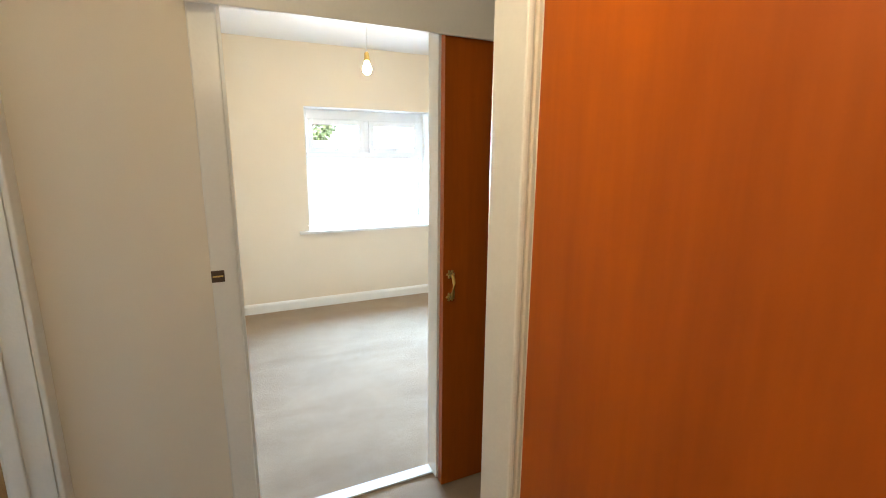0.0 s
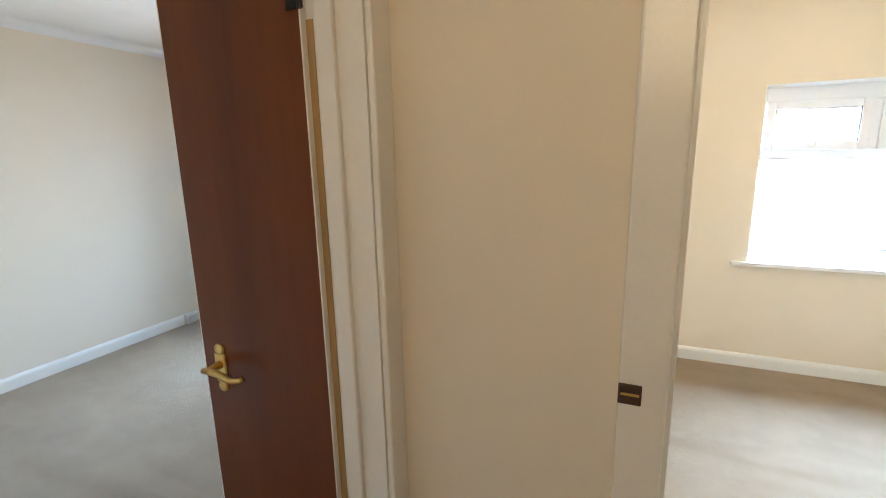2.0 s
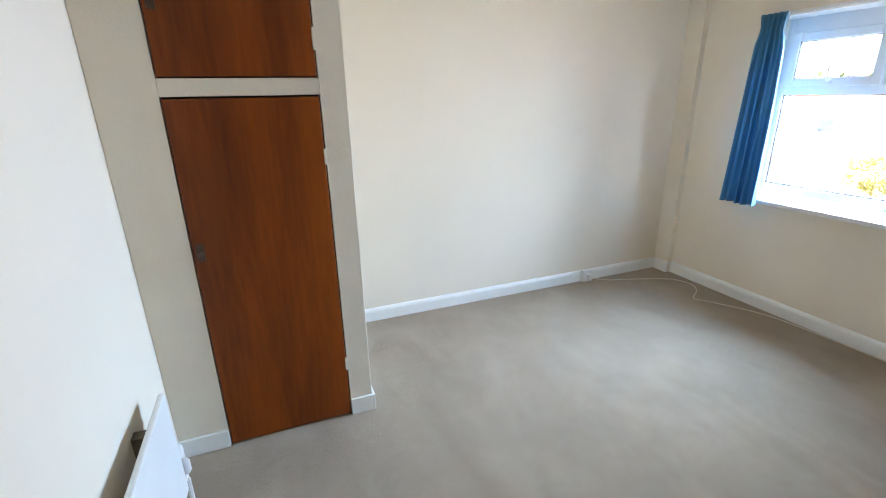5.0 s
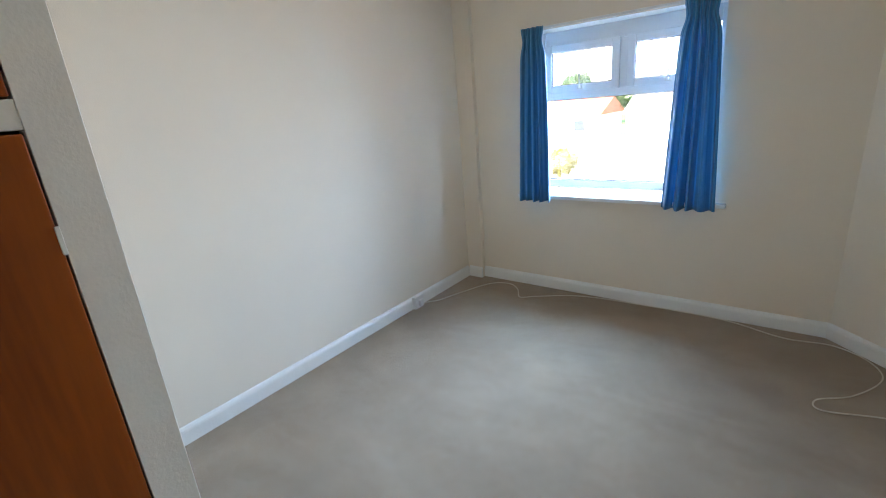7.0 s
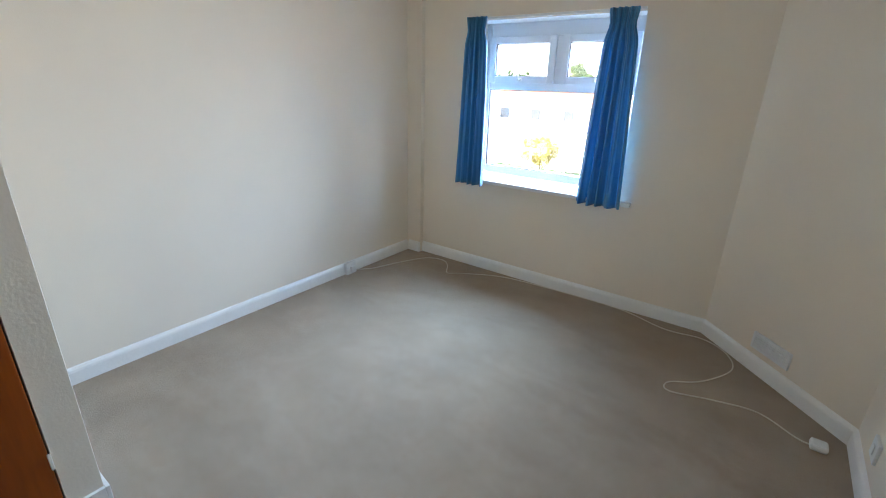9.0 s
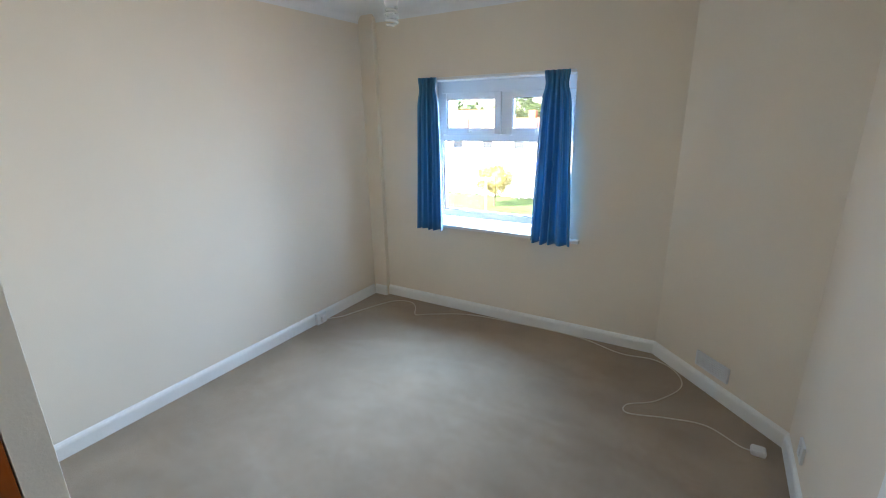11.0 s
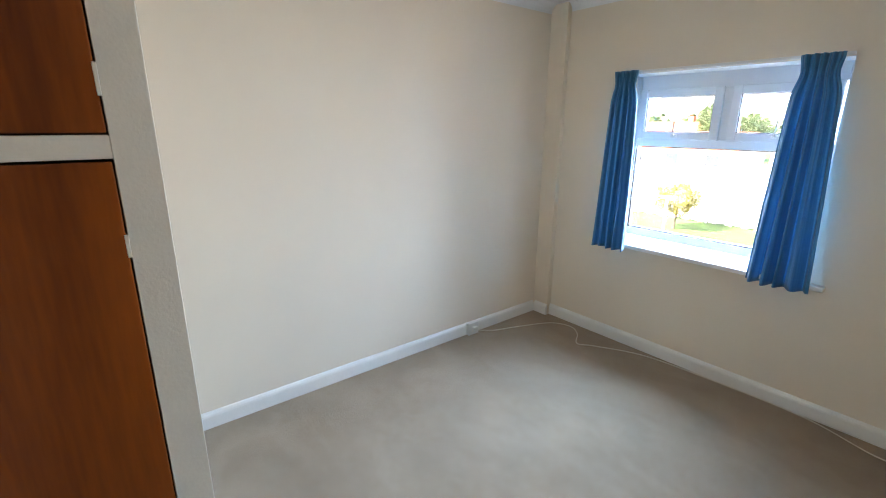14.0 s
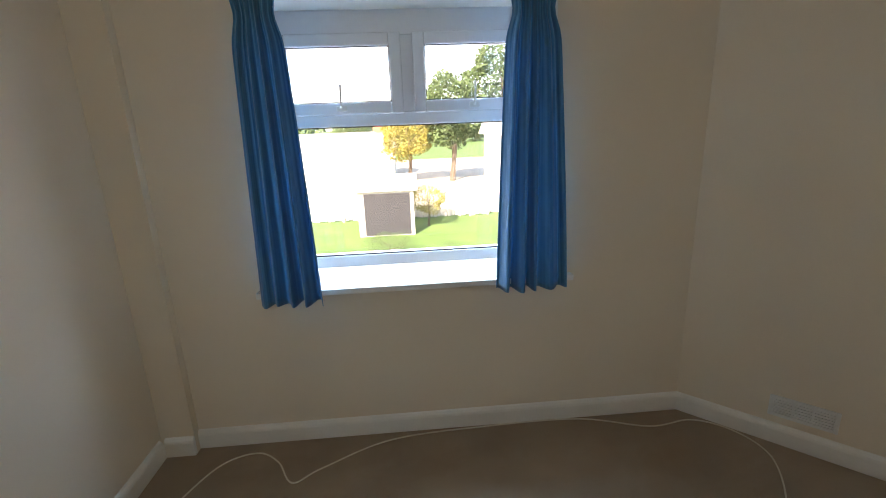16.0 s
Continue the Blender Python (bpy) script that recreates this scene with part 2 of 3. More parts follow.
def tube(bm, pts, r, sides=8):
    """A round bar along a row of points."""
    rings, pts = [], [Vector(p) for p in pts]
    for i, p in enumerate(pts):
        d = (pts[min(i + 1, len(pts) - 1)] - pts[max(i - 1, 0)]).normalized()
        q = d.to_track_quat("Z", "Y")
        rr = r[i] if isinstance(r, (list, tuple)) else r
        rings.append([bm.verts.new(p + q @ Vector((rr * math.cos(a), rr * math.sin(a), 0))) for a in [2 * math.pi * k / sides for k in range(sides)]])
    for a, b in zip(rings, rings[1:]):
        for k in range(sides):
            bm.faces.new((a[k], a[(k + 1) % sides], b[(k + 1) % sides], b[k]))
    bm.faces.new(list(reversed(rings[0])))
    bm.faces.new(rings[-1])


def lathe(bm, prof, c=(0, 0, 0), sides=20):
    rings = []
    for r, z in prof:
        rings.append([bm.verts.new((c[0] + r * math.cos(a), c[1] + r * math.sin(a), c[2] + z)) for a in [2 * math.pi * k / sides for k in range(sides)]])
    for a, b in zip(rings, rings[1:]):
        for k in range(sides):
            bm.faces.new((a[k], a[(k + 1) % sides], b[(k + 1) % sides], b[k]))
    bm.faces.new(list(reversed(rings[0])))
    bm.faces.new(rings[-1])
    bmesh.ops.recalc_face_normals(bm, faces=bm.faces[:])


def mesh_ob(name, bm, material, smooth=False):
    me = bpy.data.meshes.new(name)
    bm.to_mesh(me)
    bm.free()
    me.materials.append(material)
    for p in me.polygons:
        p.use_smooth = smooth
    return new(name, me)


def part(name, bm, material, parent, label="", smooth=False):
    ob = mesh_ob(name, bm, material, smooth)
    ob.parent = parent
    if label:
        ob["label"] = label
    return ob


def box_part(name, dims, material, parent, label="", bevel=0.002, m=None):
    bm = bmesh.new()
    box(bm, *dims, bevel=bevel, m=m)
    return part(name, bm, material, parent, label)


def thing(name, label, category, group="", kind="", at=None):
    e = new(name)
    e.empty_display_size = 0.1
    if at is not None:
        e.matrix_world = at
    return tagged(e, label, category, group, kind)


def structure(name, bm, material, label, category="wall"):
    return tagged(mesh_ob(name, bm, material), label, category, kind="structure")


H = 2.40          # ceiling height
XR = 3.13         # right wall of the bedroom
XL = 3.30         # landing face of that wall
YB = -3.60        # back wall of the bedroom
YA, YA2 = -2.65, -2.56   # wall between the landing and the far room
DB = (-3.50, -2.71)      # bedroom door opening along y
DA = (3.85, 4.615)        # far room opening along x
DH = 1.96
XE = 4.289         # narrow landing's other wall
D3 = (-4.50, -3.698)      # closed door opening along y in that wall
YE = -3.594        # where that wall ends
W1 = (0.60, 1.79, 0.745, 1.88)
W2 = (4.477, 5.70, 0.74, 1.868)

# ---- floors, ceilings, walls ----
bm = bmesh.new()
prism(bm, [(-0.25, 0.0), (-0.25, YB - 0.1), (XL, YB - 0.1), (XL, -6.0), (7.0, -6.0), (7.0, 0.0)], -0.25, 0.0)
structure("floor", bm, M_CARPET, "plain beige fitted carpet with faint vacuum marks", "floor")
bm = bmesh.new()
box(bm, -0.25, 7.0, -6.0, 0.30, H, H + 0.2)
structure("ceiling", bm, M_CEIL, "plain white painted ceiling", "ceiling")


def wall_with_window(bm, x0, x1, y0, y1, w):
    box(bm, x0, w[0], y0, y1, -0.25, H)
    box(bm, w[1], x1, y0, y1, -0.25, H)
    box(bm, w[0], w[1], y0, y1, -0.25, w[2])
    box(bm, w[0], w[1], y0, y1, w[3], H)


bm = bmesh.new()
wall_with_window(bm, -0.25, 3.25, 0.0, 0.30, W1)
structure("wall_window_bedroom", bm, M_WALL, "cream painted wall pierced by the bedroom window")
bm = bmesh.new()
wall_with_window(bm, 3.25, 7.0, 0.0, 0.30, W2)
structure("wall_window_far_room", bm, M_WALL, "cream painted wall pierced by the far room window")
bm = bmesh.new()
box(bm, -0.25, 0.0, YB - 0.1, 0.0, 0.0, H)
structure("wall_west", bm, M_WALL, "long plain cream painted bedroom wall")
bm = bmesh.new()
box(bm, 0.0, XL, YB - 0.1, YB, 0.0, H)
structure("wall_back", bm, M_WALL, "cream painted wall behind the bedroom radiator")
bm = bmesh.new()
prism(bm, [(2.445, 0.0), (XR, -0.69), (XR, 0.0)], 0.0, H)
structure("wall_corner_breast", bm, M_WALL, "cream painted wall set diagonally across the corner")
bm = bmesh.new()
box(bm, XR, XL, DB[1], 0.0, 0.0, H)
box(bm, XR, XL, DB[0], DB[1], 2.03, H)
box(bm, XR, XL, YB, DB[0], 0.0, H)
structure("wall_east", bm, M_WALL, "cream painted wall with the bedroom doorway")
bm = bmesh.new()
box(bm, XL, DA[0], YA, YA2, 0.0, H)
box(bm, DA[1], 7.0, YA, YA2, 0.0, H)
box(bm, DA[0], DA[1], YA, YA2, DH, H)
structure("wall_landing_north", bm, M_LANDING, "beige painted landing wall with the far room doorway")
bm = bmesh.new()
box(bm, XE, XE + 0.11, D3[1], YE, 0.0, H)
box(bm, XE, XE + 0.11, -5.9, D3[0], 0.0, H)
box(bm, XE, XE + 0.11, D3[0], D3[1], 2.03, H)
structure("wall_landing_east", bm, M_LANDING, "beige painted landing wall with a closed teak door")
bm = bmesh.new()
box(bm, 5.42, 5.52, -6.0, YA, 0.0, H)
structure("wall_landing_recess", bm, M_LANDING, "plain beige wall closing the landing recess")
bm = bmesh.new()
box(bm, XL - 0.1, 5.42, -6.0, -5.9, 0.0, H)
structure("wall_landing_south", bm, M_LANDING, "plain beige landing wall")
bm = bmesh.new()
box(bm, XL - 0.1, XL, -5.9, YB - 0.1, 0.0, H)
structure("wall_landing_west", bm, M_LANDING, "plain beige landing wall")
bm = bmesh.new()
box(bm, 6.9, 7.0, YA2, 0.0, 0.0, H)
structure("wall_far_room_east", bm, M_WALL, "plain cream wall of the far room")
bm = bmesh.new()
box(bm, 0.0, 0.146, -0.045, 0.0, 0.0, H)
structure("pipe_boxing", bm, M_WALL, "narrow cream painted pipe boxing in the corner", "boxing")

# ---- skirting and coving ----


def skirting(name, a, b, h=0.092, t=0.018):
    """A moulded board along the floor from a to b, on the left of that way."""
    a, b = Vector((*a, 0)), Vector((*b, 0))
    d = (b - a).normalized()
    nrm = Vector((-d.y, d.x, 0))
    bm = bmesh.new()
    prof = [(0, 0.001), (t, 0.001), (t, h * 0.72), (t * 0.85, h * 0.84), (t * 0.45, h * 0.95), (0, h)]
    rows = [[bm.verts.new(p + nrm * o + Vector((0, 0, z))) for o, z in prof] for p in (a, b)]
    n = len(prof)
    for i in range(n):
        bm.faces.new((rows[0][i], rows[0][(i + 1) % n], rows[1][(i + 1) % n], rows[1][i]))
    bm.faces.new(rows[0])
    bm.faces.new(list(reversed(rows[1])))
    bmesh.ops.recalc_face_normals(bm, faces=bm.faces[:])
    return structure(name, bm, M_GLOSS, "white gloss painted skirting board", "skirting")


for name, a, b in (("baseboard_1", (0.0, -0.063), (0.0, -2.73)), ("baseboard_2", (0.146, -0.045), (0.018, -0.045)), ("baseboard_3", (2.445, 0.0), (0.146, 0.0)),
                   ("baseboard_4", (XR, -0.69), (2.445, 0.0)), ("baseboard_5", (XR, DB[1] + 0.06), (XR, -0.69)),
                   ("baseboard_6", (0.93, YB), (XR, YB)), ("baseboard_7", (6.9, 0.0), (3.5, 0.0))):
    skirting(name, a, b)


def coving(name, a, b, s=0.06):
    a, b = Vector((*a, 0)), Vector((*b, 0))
    d = (b - a).normalized()
    nrm = Vector((-d.y, d.x, 0))
    bm = bmesh.new()
    prof = [(0, H), (0, H - s)] + [(s - s * math.cos(q), H - s + s * math.sin(q)) for q in [math.pi / 2 * k / 6 for k in range(1, 7)]]
    rows = [[bm.verts.new(p + nrm * o + Vector((0, 0, z - 0.001))) for o, z in prof] for p in (a - d * 0.0, b)]
    n = len(prof)
    for i in range(n):
        bm.faces.new((rows[0][i], rows[0][(i + 1) % n], rows[1][(i + 1) % n], rows[1][i]))
    bmesh.ops.recalc_face_normals(bm, faces=bm.faces[:])
    return structure(name, bm, M_CEIL, "white plaster coving under the ceiling", "coving")


for name, a, b in (("coving_1", (0, 0), (0, YB)), ("coving_2", (2.445, 0), (0, 0)), ("coving_3", (XR, -0.69), (2.445, 0)), ("coving_4", (XR, YB), (XR, -0.69))):
    coving(name, a, b)

# ---- windows ----


def ring(bm, x0, x1, z0, z1, y0, y1, w, bevel=0.004):
    """A rectangular frame of bars w wide."""
    box(bm, x0, x0 + w, y0, y1, z0, z1, bevel)
    box(bm, x1 - w, x1, y0, y1, z0, z1, bevel)
    box(bm, x0 + w, x1 - w, y0 + 0.001, y1, z0, z0 + w, bevel)
    box(bm, x0 + w, x1 - w, y0 + 0.001, y1, z1 - w, z1, bevel)


def window(name, w, label):
    x0, x1, z0, z1 = w
    top = thing(name, label, "window", kind="structure", at=pose((x0 + x1) / 2, 0.2, z0))
    inv = top.matrix_world.inverted()

    def add(n, bm, m, lab="", parent=None):
        bmesh.ops.transform(bm, matrix=inv, verts=bm.verts)
        return part(n, bm, m, parent or top, lab)
    yf = 0.185
    zt, zm = 1.415, 1.47
    xm = (x0 + x1) / 2 + 0.005
    bm = bmesh.new()
    box(bm, x0, x0 + 0.045, yf, yf + 0.07, z0 + 0.03, z1, 0.004)
    box(bm, x1 - 0.045, x1, yf, yf + 0.07, z0 + 0.03, z1, 0.004)
    box(bm, x0 + 0.045, x1 - 0.045, yf + 0.001, yf + 0.07, z1 - 0.10, z1, 0.004)
    box(bm, x0 + 0.045, x1 - 0.045, yf + 0.001, yf + 0.07, z0 + 0.03, z0 + 0.085, 0.004)
    box(bm, x0 + 0.045, x1 - 0.045, yf + 0.002, yf + 0.07, zt, zm, 0.004)
    box(bm, xm - 0.028, xm + 0.028, yf + 0.003, yf + 0.07, zm, z1 - 0.10, 0.004)
    add("window_frame", bm, M_UPVC, "white plastic window frame")
    bm = bmesh.new()
    box(bm, x0 - 0.0, x1, -0.0, yf + 0.02, z0 - 0.02, z0 + 0.006, 0.003)
    box(bm, x0 - 0.09, x1 + 0.09, -0.045, 0.0, z0 - 0.02, z0 + 0.006, 0.004)
    add("window_sill", bm, M_GLOSS, "white gloss painted window board")
    bm = bmesh.new()
    box(bm, x0 + 0.045, x1 - 0.045, yf + 0.035, yf + 0.039, z0 + 0.085, zt)
    g = add("pane", bm, M_GLASS)
    g.visible_shadow = False
    bm = bmesh.new()
    ring(bm, x0 + 0.045, x1 - 0.045, z0 + 0.085, zt, yf + 0.012, yf + 0.03, 0.005, 0)
    add("gasket", bm, M_RUBBER)
    for a, b in ((x0 + 0.05, xm - 0.024), (xm + 0.024, x1 - 0.05)):
        bm = bmesh.new()
        ring(bm, a, b, zm - 0.006, z1 - 0.094, yf - 0.022, yf + 0.03, 0.05, 0.005)
        sash = add("casement", bm, M_UPVC, "white top-hung casement sash")
        bm = bmesh.new()
        ring(bm, a + 0.05, b - 0.05, zm + 0.044, z1 - 0.144, yf - 0.012, yf + 0.01, 0.004, 0)
        add("gasket", bm, M_RUBBER, parent=sash)
        bm = bmesh.new()
        box(bm, a + 0.05, b - 0.05, yf + 0.004, yf + 0.008, zm + 0.044, z1 - 0.144)
        g = add("pane", bm, M_GLASS, parent=sash)
        g.visible_shadow = False
        c = (a + b) / 2
        bm = bmesh.new()
        box(bm, c - 0.022, c + 0.022, yf - 0.032, yf - 0.022, zm + 0.008, zm + 0.03, 0.004)
        tube(bm, [(c, yf - 0.034, zm + 0.02), (c, yf - 0.05, zm + 0.03), (c + 0.004, yf - 0.05, zm + 0.115)], 0.0055)
        add("window_handle", bm, M_PLASTIC, "white casement handle", parent=sash)
    return top


window("window_1", W1, "white plastic double-glazed window with two top casements")
window("window_2", W2, "white plastic window with two top casements, far room")
for w, n in ((W1, "window_reveal_1"), (W2, "window_reveal_2")):
    bm = bmesh.new()
    box(bm, w[0], w[0] + 0.004, 0.001, 0.186, w[2] + 0.006, w[3])
    box(bm, w[1] - 0.004, w[1], 0.001, 0.186, w[2] + 0.006, w[3])
    box(bm, w[0], w[1], 0.001, 0.186, w[3] - 0.004, w[3] - 0.0005)
    structure(n, bm, M_GLOSS, "white painted window reveal", "reveal")

# ---- curtains ----


def curtain(x_top, x_bot, z_top, z_bot, folds, seed, label, lean):
    rnd = random.Random(seed)
    nu, nv = 150, 44
    ph = [rnd.uniform(0, 6.28) for _ in range(6)]
    top = thing("curtain", label, "curtain", group="pair of blue curtains", at=pose((x_bot[0] + x_bot[1]) / 2, -0.05, z_bot))
    inv = top.matrix_world.inverted()
    bm = bmesh.new()
    uvl = bm.loops.layers.uv.new("UVMap")
    rows = []
    for j in range(nv + 1):
        v = j / nv
        z = z_top + (z_bot - z_top) * v
        pinch = math.exp(-((v - 0.075) / 0.05) ** 2)
        ease = v ** 0.8
        a = x_top[0] + (x_bot[0] - x_top[0]) * ease
        b = x_top[1] + (x_bot[1] - x_top[1]) * ease
        mid, half = (a + b) / 2, (b - a) / 2 * (1 - 0.20 * pinch)
        row = []
        for i in range(nu + 1):
            u = i / nu
            uu = u + 0.020 * math.sin(2 * math.pi * (1.5 * u) + ph[0] + 1.3 * v)
            amp = (0.017 + 0.026 * v) * (1 - 0.35 * pinch) * (0.75 + 0.35 * math.sin(5.1 * u + ph[1]))
            y = amp * math.sin(2 * math.pi * folds * uu + ph[2] + 0.5 * math.sin(2.2 * v + ph[3]))
            y += 0.006 * (1 - v) * math.sin(2 * math.pi * folds * 2.1 * u + ph[4])
            x = mid + half * (2 * u - 1) + 0.006 * v * math.sin(2 * math.pi * folds * uu * 0.5 + ph[5])
            zz = z + (0.003 * math.sin(2 * math.pi * folds * 0.5 * uu + ph[4]) * v)
            row.append((bm.verts.new(inv @ Vector((x, -0.070 - lean * v + y, zz))), u, v))
        rows.append(row)
    for j in range(nv):
        for i in range(nu):
            q = (rows[j][i], rows[j][i + 1], rows[j + 1][i + 1], rows[j + 1][i])
            f = bm.faces.new([k[0] for k in q])
            for lp, k in zip(f.loops, q):
                lp[uvl].uv = (k[1], k[2])
    bmesh.ops.recalc_face_normals(bm, faces=bm.faces[:])
    c = part("cloth", bm, M_CURTAIN, top, smooth=True)
    so = c.modifiers.new("thickness", "SOLIDIFY")
    so.thickness = 0.003
    # header tape and hooks behind the heading
    for k in range(5):
        x = x_top[0] + (x_top[1] - x_top[0]) * (k + 0.5) / 5
        bm = bmesh.new()
        tube(bm, [inv @ Vector((x, -0.055, z_top - 0.06)), inv @ Vector((x, -0.035, z_top - 0.05)), inv @ Vector((x, -0.03, z_top - 0.02))], 0.002, 6)
        part("curtain_hook", bm, M_PLASTIC, top)
    return top


curtain((0.580, 0.745), (0.548, 0.80), 1.895, 0.722, 4.3, 3, "short blue striped cotton curtain drawn beside the window", 0.050)
curtain((1.585, 1.765), (1.525, 1.835), 1.893, 0.715, 4.8, 8, "short blue striped cotton curtain bunched over the window edge", 0.012)
rail = thing("curtain_rail", "slim white curtain rail above the window", "curtain rail", at=pose(1.19, -0.03, 1.885))
box_part("track", (-0.60, 0.60, -0.004, 0.006, -0.006, 0.010), M_PLASTIC, rail)
for x in (-0.5, 0.0, 0.5):
    box_part("bracket", (x - 0.01, x + 0.01, 0.006, 0.032, -0.006, 0.012), M_PLASTIC, rail)

# ---- built-in cupboard ----
XC = 0.912
cup = thing("built_in_cupboard", "built-in cupboard with cream frame and teak veneered doors", "cupboard", at=pose(XC, -3.14, 0))
ci = cup.matrix_world.inverted()


def cpart(n, dims, m, parent=None, lab="", bevel=0.002):
    bm = bmesh.new()
    box(bm, *dims, bevel=bevel)
    bmesh.ops.transform(bm, matrix=ci, verts=bm.verts)
    return part(n, bm, m, parent or cup, lab)


Y0, Y1 = -3.400, -2.870
cpart("stile", (XC - 0.05, XC, Y1 + 0.003, -2.764, 0.0, H - 0.001), M_CREAM)
cpart("stile", (XC - 0.05, XC, YB + 0.001, Y0 - 0.003, 0.0, H - 0.001), M_CREAM)
cpart("rail", (XC - 0.05, XC - 0.001, Y0 - 0.003, Y1 + 0.003, 1.466, 1.526), M_CREAM)
cpart("rail", (XC - 0.05, XC - 0.001, Y0 - 0.003, Y1 + 0.003, 2.25, H - 0.001), M_CREAM)
cpart("side_panel", (0.001, XC - 0.05, -2.80, -2.764, 0.0, H - 0.001), M_WALL)
cpart("back_board", (XC - 0.30, XC - 0.29, YB + 0.001, -2.80, 0.0, H - 0.001), M_DARKBROWN)
lower = cpart("door", (XC - 0.022, XC + 0.002, Y0 + 0.002, Y1 - 0.002, 0.008, 1.459), M_TEAK, lab="teak veneered lower cupboard door", bevel=0.003)
upper = cpart("door", (XC - 0.022, XC + 0.002, Y0 + 0.002, Y1 - 0.002, 1.531, 2.245), M_TEAK, lab="teak veneered upper cupboard door", bevel=0.003)
for d, z in ((lower, 0.90), (upper, 1.77)):
    bm = bmesh.new()
    box(bm, XC + 0.002, XC + 0.008, Y0 + 0.014, Y0 + 0.042, z - 0.035, z + 0.035, 0.002)
    tube(bm, [(XC + 0.008, Y0 + 0.028, z), (XC + 0.016, Y0 + 0.028, z), (XC + 0.022, Y0 + 0.028, z), (XC + 0.026, Y0 + 0.028, z)], [0.005, 0.006, 0.013, 0.009], 14)
    bmesh.ops.transform(bm, matrix=ci, verts=bm.verts)
    part("handle", bm, M_DARKMETAL, d, "dark bronze knob on a back plate")
for z in (0.25, 1.2):
    cpart("hinge", (XC + 0.001, XC + 0.006, Y1 - 0.006, Y1 + 0.004, z, z + 0.065), M_CREAM, lower)
cpart("hinge", (XC + 0.001, XC + 0.006, Y1 - 0.006, Y1 + 0.004, 1.62, 1.70), M_CREAM, upper)
cpart("plinth", (XC, XC + 0.014, Y1 + 0.004, -2.764, 0.001, 0.085), M_GLOSS, lab="white skirting return")
cpart("plinth", (0.02, XC + 0.014, -2.764, -2.750, 0.001, 0.085), M_GLOSS, lab="white skirting return")
cpart("plinth", (XC, XC + 0.014, YB + 0.001, Y0 - 0.004, 0.001, 0.085), M_GLOSS, lab="white skirting return")

# ---- radiator ----
rad = thing("radiator", "white panel radiator low on the back wall", "radiator", at=pose(1.7, YB, 0))
bm = bmesh.new()
box(bm, -0.48, 0.60, 0.062, 0.082, 0.10, 0.52, 0.006)
part("panel", bm, M_GLOSS, rad)
for x in (-0.36, 0.45):
    box_part("bracket", (x - 0.02, x + 0.02, 0.0, 0.062, 0.2, 0.46), M_DARKBROWN, rad)
bm = bmesh.new()
tube(bm, [(-0.53, 0.072, 0.0), (-0.53, 0.072, 0.10), (-0.53, 0.072, 0.13), (-0.48, 0.072, 0.13)], 0.009)
part("pipe", bm, M_GLOSS, rad)
bm = bmesh.new()
lathe(bm, [(0.014, 0), (0.02, 0.01), (0.02, 0.05), (0.014, 0.06)], (-0.53, 0.072, 0.13))
part("valve", bm, M_PLASTIC, rad, "white radiator valve", True)

# ---- doors ----


def lever(parent, m, mirror=1):
    """A scrolled brass lever on a long back plate, standing off along -y of m."""
    bm = bmesh.new()
    box(bm, -0.018, 0.018, -0.006, 0.0, -0.035, 0.045, 0.004)
    for z in (-0.044, 0.054):
        tube(bm, [(0, 0.0, z), (0, -0.005, z), (0, -0.006, z)], [0.016, 0.015, 0.010], 14)
    tube(bm, [(0, -0.006, 0.015), (0, -0.022, 0.015), (0, -0.042, 0.015)], [0.011, 0.008, 0.008], 12)
    s = mirror
    tube(bm, [(-0.012 * s, -0.044, 0.015), (0.02 * s, -0.046, 0.017), (0.05 * s, -0.046, 0.012), (0.08 * s, -0.046, 0.004), (0.105 * s, -0.044, 0.008), (0.112 * s, -0.042, 0.014)],
         [0.008, 0.009, 0.008, 0.007, 0.006, 0.007], 10)
    bmesh.ops.transform(bm, matrix=m, verts=bm.verts)
    return part("door_handle", bm, M_BRASS, parent, "brass scroll lever handle", True)


def flush_door(name, label, hinge, angle, width, height, material, edge_mat, handle_z=1.0, side=-1, two=True):
    """A flush door; its leaf runs from the hinge along +x of the turned frame."""
    top = thing(name, label, "door", kind="structure", at=pose(hinge[0], hinge[1], 0.006, 0, 0, angle))
    bm = bmesh.new()
    box(bm, 0.004, width - 0.004, -0.018, 0.018, 0.0, height, 0.001)
    part("leaf", bm, material, top)
    box_part("lipping", (width - 0.004, width, -0.0175, 0.0175, 0.0, height), edge_mat, top, "pale painted door edge", 0.001)
    box_part("lipping", (0.0, 0.004, -0.0175, 0.0175, 0.0, height), edge_mat, top, "pale painted door edge", 0.001)
    if handle_z:
        lever(top, pose(width - 0.06, -0.018, handle_z), -1)
        lever(top, pose(width - 0.06, 0.018, handle_z, 0, 0, 180), 1)
    for z in (0.25, height - 0.19):
        bm = bmesh.new()
        tube(bm, [(-0.004, side * 0.022, z - 0.045), (-0.004, side * 0.022, z + 0.045)], 0.006, 10)
        box(bm, -0.002, 0.03, side * 0.019 - 0.0015, side * 0.019 + 0.0015, z - 0.045, z + 0.045)
        part("hinge", bm, M_BLACK, top, "black steel butt hinge")
    return top


